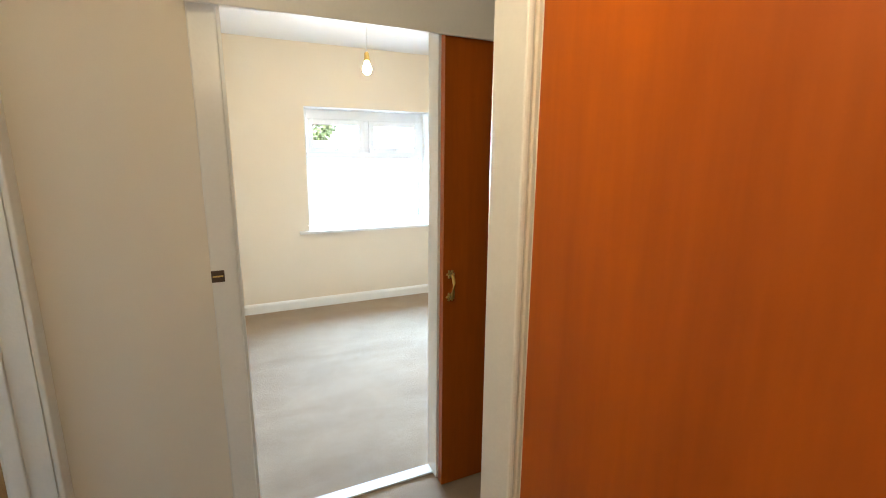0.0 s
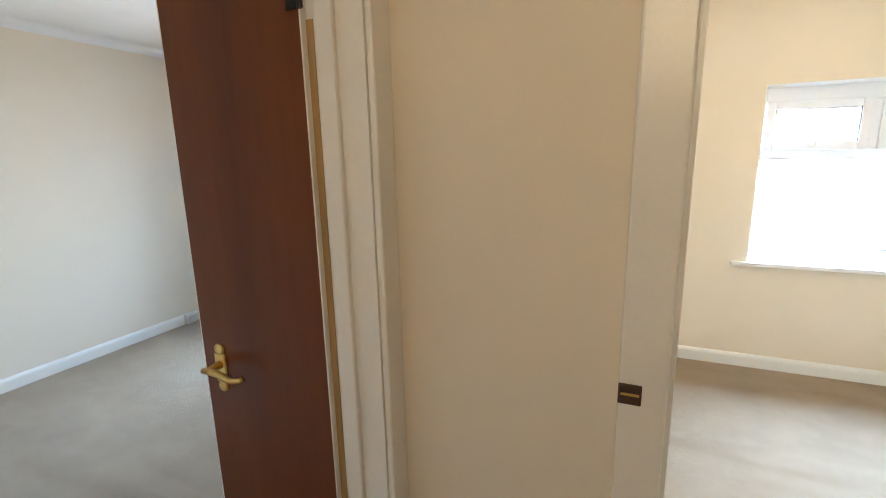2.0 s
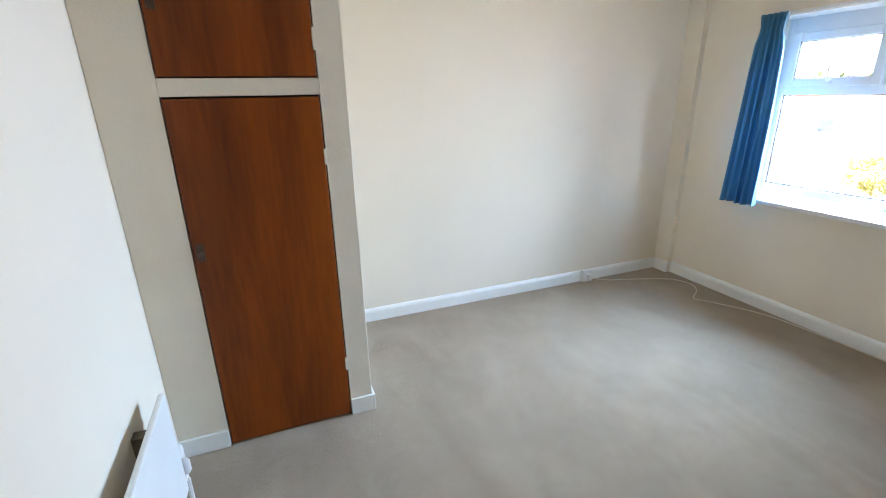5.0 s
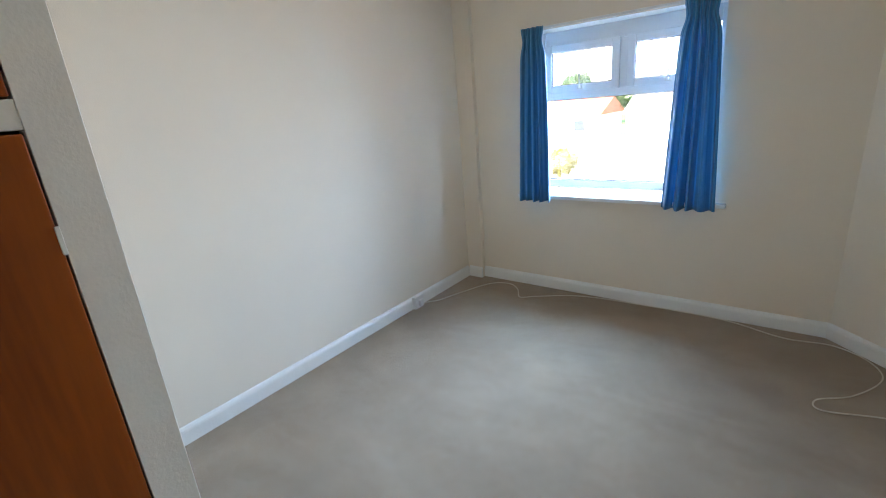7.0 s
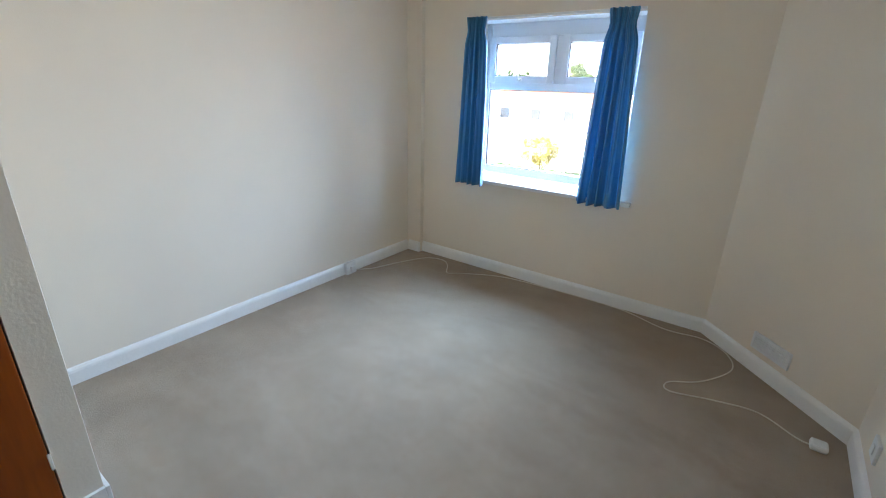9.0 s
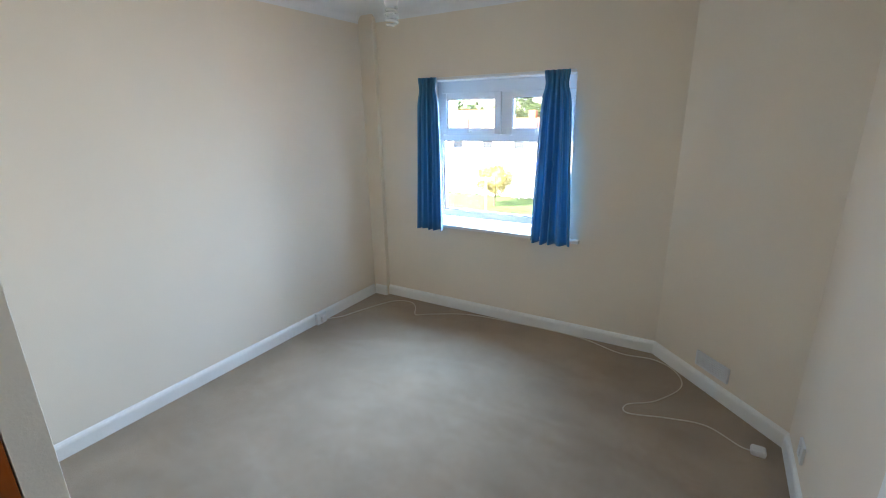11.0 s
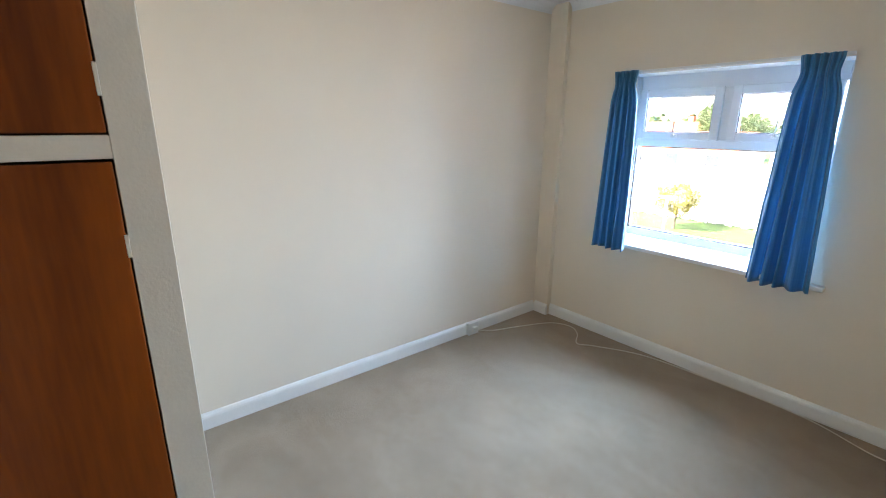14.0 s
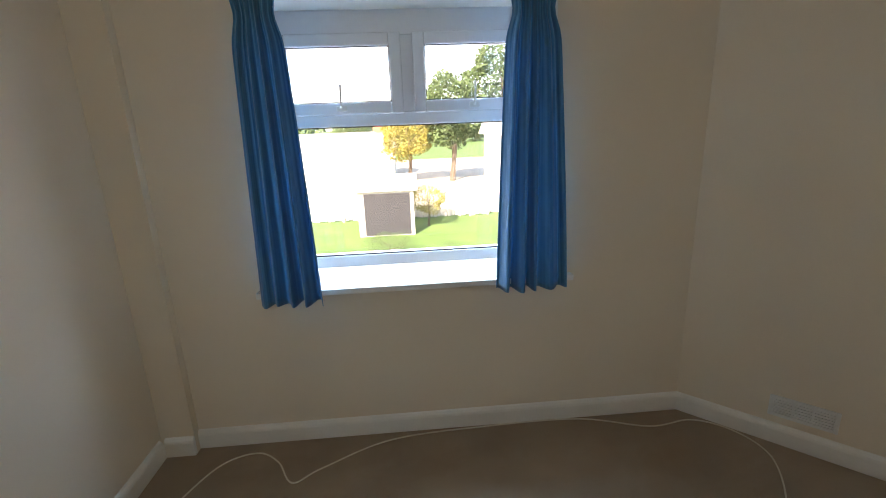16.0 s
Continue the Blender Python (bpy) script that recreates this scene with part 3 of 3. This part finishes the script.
door1 = flush_door("door_1", "dark teak flush door standing open into the bedroom", (3.172, -2.722), 181.0, 0.385, 1.985, M_DOOR, M_GLOSS, 0.955, 1)
door2 = thing("door_2", "orange teak sliding door pushed back from the far room doorway", "door", kind="structure", at=pose(4.600, YA - 0.045, 0.008))
box_part("leaf", (0.0, 0.78, -0.017, 0.017, 0.0, 1.98), M_TEAK_ORANGE, door2, bevel=0.001)
bm = bmesh.new()
for z in (0.872, 0.968):
    tube(bm, [(0.032, -0.017, z), (0.032, -0.021, z), (0.032, -0.023, z)], [0.013, 0.012, 0.008], 14)
    for k in range(6):
        a = k * math.pi / 3
        tube(bm, [(0.032 + 0.008 * math.cos(a), -0.019, z + 0.008 * math.sin(a)), (0.032 + 0.019 * math.cos(a), -0.0195, z + 0.019 * math.sin(a))], [0.006, 0.0035], 6)
tube(bm, [(0.032, -0.019, 0.872), (0.032, -0.042, 0.875), (0.030, -0.050, 0.900), (0.033, -0.050, 0.940), (0.032, -0.042, 0.965), (0.032, -0.019, 0.968)], [0.006, 0.007, 0.0065, 0.0065, 0.007, 0.006], 10)
part("door_handle", bm, M_BRASS, door2, "small brass pull handle", True)
door3 = flush_door("door_3", "orange teak flush door standing closed on the landing", (XE + 0.022, D3[0] + 0.016), 90, D3[1] - D3[0] - 0.026, 1.99, M_TEAK_ORANGE, M_CREAM, None, 1)

# linings and architraves
bm = bmesh.new()
box(bm, XR - 0.004, XL, DB[1] - 0.012, DB[1] - 0.0005, 0.0, 2.03, 0.001)
box(bm, XR - 0.004, XL, DB[0] + 0.0005, DB[0] + 0.012, 0.0, 2.03, 0.001)
box(bm, XR - 0.004, XL, DB[0] + 0.012, DB[1] - 0.012, 2.005, 2.029, 0.001)
structure("trim_bedroom_door_lining", bm, M_GLOSS, "white gloss painted door lining", "trim")
bm = bmesh.new()
box(bm, 3.200, 3.240, DB[1] - 0.026, DB[1] - 0.012, 0.0, 2.0, 0.003)
box(bm, 3.200, 3.240, DB[0] + 0.012, DB[0] + 0.026, 0.0, 2.0, 0.003)
structure("trim_bedroom_door_stop", bm, M_GLOSS, "white gloss painted door stop bead", "trim")
bm = bmesh.new()
box(bm, 3.150, 3.188, DB[1] - 0.0150, DB[1] - 0.0121, 0.0, 1.74, 0)
structure("trim_bare_rebate", bm, M_PLY, "bare timber strip in the hinge rebate", "trim")


def architrave(name, pts_a, normal_axis, material):
    bm = bmesh.new()
    for d in pts_a:
        box(bm, *d, bevel=0.005)
    structure(name, bm, material, "white gloss painted architrave", "trim")


architrave("trim_bedroom_architrave", [(XL, XL + 0.016, DB[1] - 0.008, YA - 0.0005, 0.0, 2.06), (XL, XL + 0.016, DB[0] - 0.03, DB[0] + 0.008, 0.0, 2.06), (XL, XL + 0.015, DB[0] + 0.008, DB[1] - 0.008, 2.022, 2.08)], "x", M_GLOSS)
architrave("trim_far_room_architrave", [(3.772, DA[0] + 0.004, YA - 0.018, YA, 0.0, DH - 0.006)], "y", M_GLOSS)
architrave("trim_landing_architrave", [(XE - 0.014, XE, D3[1] - 0.002, YE - 0.004, 0.0, 2.03), (XE - 0.014, XE, D3[0] - 0.07, D3[0] + 0.006, 0.0, 2.03), (XE - 0.0135, XE, D3[0] - 0.07, YE - 0.004, 2.03, 2.10)], "x", M_GLOSS)
bm = bmesh.new()
box(bm, XE, XE + 0.11, D3[1] - 0.008, D3[1] - 0.0005, 0.0, 2.03, 0.001)
box(bm, XE, XE + 0.11, D3[0] + 0.0005, D3[0] + 0.014, 0.0, 2.03, 0.001)
box(bm, XE, XE + 0.11, D3[0] + 0.014, D3[1] - 0.014, 2.016, 2.0295, 0.001)
structure("trim_landing_door_lining", bm, M_CREAM, "cream gloss painted door lining", "trim")
# the board that hides the sliding door's track
bm = bmesh.new()
box(bm, 3.772, 5.418, YA - 0.094, YA - 0.076, 1.868, 2.09, 0.003)
box(bm, 3.772, 5.418, YA - 0.076, YA - 0.0005, 2.068, 2.09, 0.002)
structure("trim_sliding_door_pelmet", bm, M_GLOSS, "white painted pelmet over the sliding door", "trim")
bm = bmesh.new()
box(bm, DA[0] + 0.0005, DA[0] + 0.014, YA, YA2 + 0.004, 0.0, DH, 0.001)
box(bm, DA[1] - 0.014, DA[1] - 0.0005, YA, YA2 + 0.004, 0.0, DH, 0.001)
box(bm, DA[0] + 0.014, DA[1] - 0.014, YA, YA2 + 0.004, DH - 0.014, DH - 0.0005, 0.001)
structure("trim_far_room_lining", bm, M_GLOSS, "white gloss painted door lining", "trim")
bm = bmesh.new()
box(bm, DA[0] + 0.014, DA[1] - 0.014, YA + 0.03, YA2, 0.0005, 0.010, 0.003)
structure("trim_threshold", bm, M_GLOSS, "pale threshold strip under the far room door", "trim")

plate = thing("strike_plate", "small square bronze catch plate on the architrave", "catch plate", at=pose(3.792, YA - 0.018, 1.045))
box_part("plate", (-0.020, 0.020, -0.003, 0.0, -0.020, 0.020), M_DARKMETAL, plate)
box_part("keep", (-0.016, 0.016, -0.006, -0.002, -0.002, 0.003), M_BRASS, plate, "worn brass keep", 0.001)
box_part("keep", (-0.017, -0.013, -0.005, -0.002, -0.017, 0.017), M_DARKMETAL, plate, "", 0.001)

# ---- lamps ----
pend = thing("pendant_lamp", "bare spiral energy-saving bulb on a ceiling pendant", "ceiling lamp", at=pose(1.49, -1.6, H))
bm = bmesh.new()
lathe(bm, [(0.045, -0.001), (0.045, -0.012), (0.03, -0.026), (0.008, -0.03)])
part("ceiling_rose", bm, M_PLASTIC, pend, smooth=True)
bm = bmesh.new()
tube(bm, [(0, 0, -0.028), (0, 0, -0.25)], 0.003)
part("flex", bm, M_PLASTIC, pend)
bm = bmesh.new()
lathe(bm, [(0.010, -0.235), (0.018, -0.25), (0.020, -0.29), (0.024, -0.295), (0.024, -0.31)])
part("lamp_holder", bm, M_PLASTIC, pend, smooth=True)
bm = bmesh.new()
lathe(bm, [(0.024, -0.311), (0.028, -0.318), (0.027, -0.325), (0.025, -0.327)])
part("collar", bm, M_BLACK, pend, "black collar ring", True)
bm = bmesh.new()
lathe(bm, [(0.026, -0.328), (0.028, -0.35), (0.024, -0.368), (0.016, -0.372)])
part("ballast", bm, M_PLASTIC, pend, smooth=True)
bm = bmesh.new()
tube(bm, [(0.020 * math.cos(k * 0.35), 0.020 * math.sin(k * 0.35), -0.372 - 0.067 * k / 70) for k in range(71)], 0.0058, 8)
part("spiral_tube", bm, M_TUBE, pend, "unlit spiral glass tube", True)

bulb = thing("pendant_lamp", "bare lit bulb hanging in the far room", "ceiling lamp", at=pose(4.693, -1.336, H))
bm = bmesh.new()
lathe(bm, [(0.045, -0.001), (0.045, -0.012), (0.03, -0.026), (0.008, -0.03)])
part("ceiling_rose", bm, M_PLASTIC, bulb, smooth=True)
bm = bmesh.new()
tube(bm, [(0, 0, -0.028), (0, 0, -0.32)], 0.003)
part("flex", bm, M_PLASTIC, bulb)
bm = bmesh.new()
lathe(bm, [(0.008, -0.315), (0.016, -0.325), (0.018, -0.37)])
part("lamp_holder", bm, M_BRASS, bulb, smooth=True)
bm = bmesh.new()
lathe(bm, [(0.012, -0.37), (0.015, -0.385), (0.024, -0.402), (0.028, -0.420), (0.024, -0.437), (0.014, -0.448), (0.004, -0.451)])
part("bulb", bm, M_BULB, bulb, "glowing warm bulb", True)
# bulb copied out of view, to carry the added landing light
tagged(copy_thing(bulb, pose(3.85, -4.02, H)), "unseen lit bulb added over the landing", "ceiling lamp")

# ---- vent, sockets, cables ----
dgn = Vector((XR - 2.445, -0.69, 0)).normalized()
vm = Matrix.Translation((2.785, -0.343, 0.178)) @ Matrix.Rotation(math.atan2(dgn.y, dgn.x), 4, "Z")
vent = thing("air_vent", "white plastic louvred air vent above the skirting", "air vent", at=vm)
bm = bmesh.new()
ring(bm, -0.118, 0.118, -0.048, 0.048, -0.014, -0.001, 0.016, 0.003)
part("frame", bm, M_PLASTIC, vent)
box_part("backing", (-0.102, 0.102, -0.004, -0.001, -0.032, 0.032), M_PLASTIC, vent)
for k in range(5):
    z = -0.026 + k * 0.013
    box_part("slat", (-0.102, 0.102, -0.011, -0.004, z - 0.004, z + 0.004), M_PLASTIC, vent, bevel=0.001)
for x in (-0.034, 0.034):
    box_part("bar", (x - 0.004, x + 0.004, -0.0115, -0.004, -0.032, 0.032), M_PLASTIC, vent, bevel=0.001)

sock = thing("wall_socket", "white surface socket box on the skirting", "socket", at=pose(0.018, -0.79, 0.055))
box_part("back_box", (0.0, 0.028, -0.05, 0.045, -0.048, 0.044), M_PLASTIC, sock, bevel=0.004)
box_part("faceplate", (0.028, 0.034, -0.053, 0.048, -0.05, 0.046), M_PLASTIC, sock, bevel=0.003)
box_part("plug", (0.034, 0.058, -0.02, 0.022, -0.03, 0.018), M_PLASTIC, sock, bevel=0.005)

sw = thing("wall_socket", "small white socket plate low on the wall", "socket", at=pose(XR, -0.985, 0.205))
box_part("faceplate", (-0.012, 0.0, -0.043, 0.043, -0.043, 0.043), M_PLASTIC, sw, bevel=0.003)
box_part("rocker", (-0.016, -0.012, -0.012, 0.012, -0.02, 0.02), M_PLASTIC, sw, bevel=0.001)


def smooth_row(pts, n=10):
    """A rounded line through the points."""
    p = [Vector((x, y, 0.006)) for x, y in pts]
    out = []
    for i in range(len(p) - 1):
        a, b, c, d = p[max(i - 1, 0)], p[i], p[i + 1], p[min(i + 2, len(p) - 1)]
        for k in range(n):
            t = k / n
            out.append(0.5 * ((2 * b) + (c - a) * t + (2 * a - 5 * b + 4 * c - d) * t * t + (3 * b - 3 * c + d - a) * t ** 3))
    return out + [p[-1]]


cab = thing("extension_cable", "cream flex trailing over the carpet along the skirting", "cable", at=pose(0, 0, 0))
bm = bmesh.new()
tube(bm, [(0.06, -0.75, 0.03)] + smooth_row([(0.10, -0.62), (0.19, -0.36), (0.29, -0.15), (0.43, -0.09), (0.54, -0.16), (0.63, -0.29), (0.74, -0.22), (1.03, -0.075), (1.45, -0.035), (1.93, -0.035), (2.24, -0.13), (2.46, -0.11), (2.60, -0.21), (2.64, -0.38), (2.52, -0.60), (2.385, -0.71), (2.40, -0.79), (2.60, -0.73), (2.78, -0.70), (2.93, -0.79), (2.985, -0.80)]), 0.0034, 8)
part("flex", bm, M_CABLE, cab, smooth=True)
bm = bmesh.new()
box(bm, 2.975, 3.04, -0.835, -0.775, 0.001, 0.034, 0.010)
part("plug", bm, M_PLASTIC, cab, "white plug lying on the carpet")

pl = thing("wall_plate", "pale yellow blank plate high on the far room wall", "plate", at=pose(6.02, 0.0, 1.958))
box_part("cover", (-0.145, 0.145, -0.012, 0.0, -0.082, 0.082), mat("yellowed_plastic", (0.74, 0.62, 0.34), 0.5, vary=0.05), pl, bevel=0.004)

# ---- outdoors ----
ZG = -2.75
bm = bmesh.new()
box(bm, -600, 600, 0.35, 1200, ZG - 0.3, ZG)
structure("ground", bm, M_GRASS, "sunlit green lawn and fields", "ground")
# pale slab added out of view, bounces warm light up to the windows
bm = bmesh.new()
box(bm, -14, 16, 0.36, 9.5, ZG, ZG + 0.03)
structure("pavement", bm, M_PAVING, "unseen pale ground added to bounce sunlight into the windows", "pavement")
bm = bmesh.new()
box(bm, -45, 30, 19.6, 58, ZG, ZG + 0.03)
structure("road", bm, M_PAVING, "sunlit pale concrete court beyond the garden fence", "road")
bm = bmesh.new()
box(bm, -5, 12, 0.302, 0.35, ZG, -0.25)
structure("facade_lower", bm, M_RENDER, "pale rendered house wall below the windows", "wall")


def crown(bm, c, r, n, leaf, rnd):
    for _ in range(n):
        d = Vector((rnd.gauss(0, 1), rnd.gauss(0, 1), rnd.gauss(0, 1))).normalized()
        q = 0.55 + 0.45 * rnd.random() ** 0.5
        lump = 0.75 + 0.35 * noise.noise(d * 1.7 + Vector(c))
        p = Vector(c) + Vector((d.x * r[0], d.y * r[1], d.z * r[2])) * q * lump
        u = Vector((rnd.gauss(0, 1), rnd.gauss(0, 1), rnd.gauss(0, 1))).normalized() * leaf
        w = u.orthogonal().normalized() * leaf * 0.7
        bm.faces.new([bm.verts.new(p + s) for s in (u, w, -u, -w)])


def tree(name, x, y, h, r, leafmat, label, seed, n=1500, category="tree"):
    rnd = random.Random(seed)
    top = thing(name, label, category, group="garden trees", at=pose(x, y, ZG))
    bm = bmesh.new()
    tube(bm, [(0, 0, 0), (0.03 * h, 0, h * 0.3), (0, 0.02 * h, h * 0.75)], [h * 0.03, h * 0.022, h * 0.008], 8)
    for k in range(5):
        a = k * 1.26 + seed
        tube(bm, [(0.01 * h, 0.01 * h, h * (0.3 + 0.06 * k)), (r * 0.6 * math.cos(a), r * 0.6 * math.sin(a), h * (0.5 + 0.07 * k))], [h * 0.012, h * 0.004], 6)
    part("trunk", bm, M_BARK, top)
    bm = bmesh.new()
    crown(bm, (0, 0, h * 0.62), (r, r, h * 0.42), n * 4, h * 0.015, rnd)
    part("crown", bm, leafmat, top)
    return top


tree("tree", 4.5, 33, 8.5, 3.6, M_LEAF, "tall green tree beyond the gardens", 1)
tree("tree", 9.0, 36, 11.0, 4.5, M_LEAF, "tall green tree beyond the gardens", 2)
tree("tree", 1.2, 34, 6.0, 3.0, M_LEAF_Y, "rounded yellowing tree beyond the gardens", 3)
tree("tree", -13.5, 44, 5.5, 2.6, M_LEAF, "green tree between the houses", 5)
tree("tree", -22.0, 60, 7.5, 3.4, M_LEAF, "green tree between the houses", 6)
tree("tree", -6.0, 62, 6.5, 3.2, M_LEAF, "green tree between the houses", 7)
tree("bush", -6.3, 16.6, 2.1, 1.15, M_LEAF_Y, "yellow-green garden bush beside the washing line", 9, 1300, "bush")
tree("bush", 1.9, 17.2, 1.9, 1.2, M_LEAF_Y, "autumn bush beside the shed", 10, 900, "bush")
tree("bush", 0.4, 12.2, 1.0, 1.0, M_LEAF, "low flowering bush under the window", 11, 700, "bush")

line = thing("washing_line", "white washing line post with two taut lines", "washing line", at=pose(-5.6, 14.2, ZG))
bm = bmesh.new()
tube(bm, [(0, 0, 0), (0, 0, 1.75)], 0.05, 10)
box(bm, -0.28, 0.28, -0.03, 0.03, 1.66, 1.73, 0.01)
part("post", bm, M_FENCE, line)
for dx in (-0.22, 0.22):
    bm = bmesh.new()
    tube(bm, [(dx, 0, 1.74), (dx - 1.2, -5.5, 1.45), (dx - 2.4, -11.0, 1.7)], 0.012, 6)
    part("line", bm, M_PLASTIC, line)

# fence across the end of the gardens
fence = thing("garden_fence", "pale weathered timber panel fence across the garden", "fence", at=pose(0, 19.0, ZG))
bd = bmesh.new()
box(bd, -0.07, 0.07, -0.012, 0.012, 0.05, 1.55, 0.004)
proto = part("slat", bd, M_FENCE, fence)
k = 0
for i in range(-105, 30):
    if i == -105:
        proto.location = (i * 0.165, 0, 0)
        continue
    o = new("slat", proto.data)
    o.parent = fence
    o.location = (i * 0.165, 0.012 * (i % 2), 0.03 * math.sin(i * 1.7))
for i in range(-9, 3):
    box_part("post", (i * 1.98 - 0.05, i * 1.98 + 0.05, -0.07, -0.015, 0.0, 1.75), M_FENCE, fence)
box_part("rail", (-17.5, 5.0, -0.05, -0.014, 1.25, 1.33), M_FENCE, fence)
box_part("rail", (-17.5, 5.0, -0.05, -0.014, 0.3, 0.38), M_FENCE, fence)


def gable(bm, x0, x1, y0, y1, z0, z1, over=0.3):
    """A pitched roof with its ridge along x."""
    ym = (y0 + y1) / 2
    v = [bm.verts.new(p) for p in ((x0 - over, y0 - over, z0), (x1 + over, y0 - over, z0), (x1 + over, ym, z1), (x0 - over, ym, z1), (x0 - over, y1 + over, z0), (x1 + over, y1 + over, z0))]
    for f in ((0, 1, 2, 3), (3, 2, 5, 4), (0, 3, 4), (1, 5, 2), (0, 4, 5, 1)):
        bm.faces.new([v[i] for i in f])
    bmesh.ops.recalc_face_normals(bm, faces=bm.faces[:])


def house(x, y, w, d, h, rh, roof, label, name="house", panes=True):
    top = thing(name, label, name, group="houses beyond the gardens", at=pose(x, y, ZG))
    bm = bmesh.new()
    box(bm, -w / 2, w / 2, -d / 2, d / 2, 0, h)
    part("wall", bm, M_RENDER, top)
    bm = bmesh.new()
    gable(bm, -w / 2, w / 2, -d / 2, d / 2, h + 0.01, h + rh)
    rf = part("roof", bm, roof, top)
    box_part("chimney", (w * 0.3, w * 0.3 + 0.7, -0.35, 0.35, h + rh * 0.5, h + rh + 0.7), M_ROOF, rf, bevel=0.02)
    for k in range(max(2, int(w / 2.6)) if panes else 0):
        for z in ((0.9,) if h < 3.2 else (0.9, 3.4)):
            cx = -w / 2 + (k + 0.5) * w / max(2, int(w / 2.6))
            wd = box_part("window", (cx - 0.6, cx + 0.6, -d / 2 - 0.03, -d / 2 + 0.02, z, z + 1.1), M_UPVC, top)
            box_part("pane", (cx - 0.52, cx + 0.52, -d / 2 - 0.034, -d / 2 - 0.025, z + 0.08, z + 1.02), M_DARKGLASS, wd, bevel=0)
    return top


house(-17, 42, 10, 7, 2.3, 1.5, M_ROOF, "low pale house with an orange tiled roof")
house(-27, 34, 10, 7, 2.4, 1.6, M_ROOFGREY, "low pale house with a grey roof")
house(-4.5, 40, 9, 7, 2.4, 1.5, M_ROOFGREY, "low pale house with a grey roof", panes=False)
house(-30, 62, 12, 8, 3.0, 1.8, M_ROOF, "pale house with an orange tiled roof")
house(10.5, 24, 9, 6, 3.6, 1.4, M_RENDER, "pale rendered house with a light roof", panes=False)
house(-44, 64, 14, 8, 3.2, 2.0, M_ROOFGREY, "pale house with a grey roof")

shed = thing("garden_shed", "timber garden shed with a pale roof and dark open front", "shed", at=pose(0.2, 16.6, ZG))
box_part("wall", (-1.1, 1.1, -0.9, 0.9, 0, 1.8), M_FENCE, shed, bevel=0.01)
bm = bmesh.new()
gable(bm, -1.1, 1.1, -0.9, 0.9, 1.81, 2.35, 0.15)
part("roof", bm, M_RENDER, shed, "pale felted roof")
# near-black sheet paints the shade inside the open shed
box_part("door", (-0.85, 0.95, -0.93, -0.9, 0.05, 1.70), M_SHED_OPENING, shed, "wide near-black sheet for the shed's shaded open front", 0.004)

# far woods on the skyline
bm = bmesh.new()
rw = random.Random(21)
for k in range(260):
    x = -190 + 280 * k / 260 + rw.uniform(-2, 2)
    hh = rw.uniform(4, 8)
    crown(bm, (x, 120 + rw.uniform(-8, 8), ZG + hh * 0.5), (3.5, 3, hh * 0.6), 26, 0.9, rw)
tagged(mesh_ob("far_woods", bm, M_LEAF), "hazy green belt of distant trees", "woods", kind="stuff")
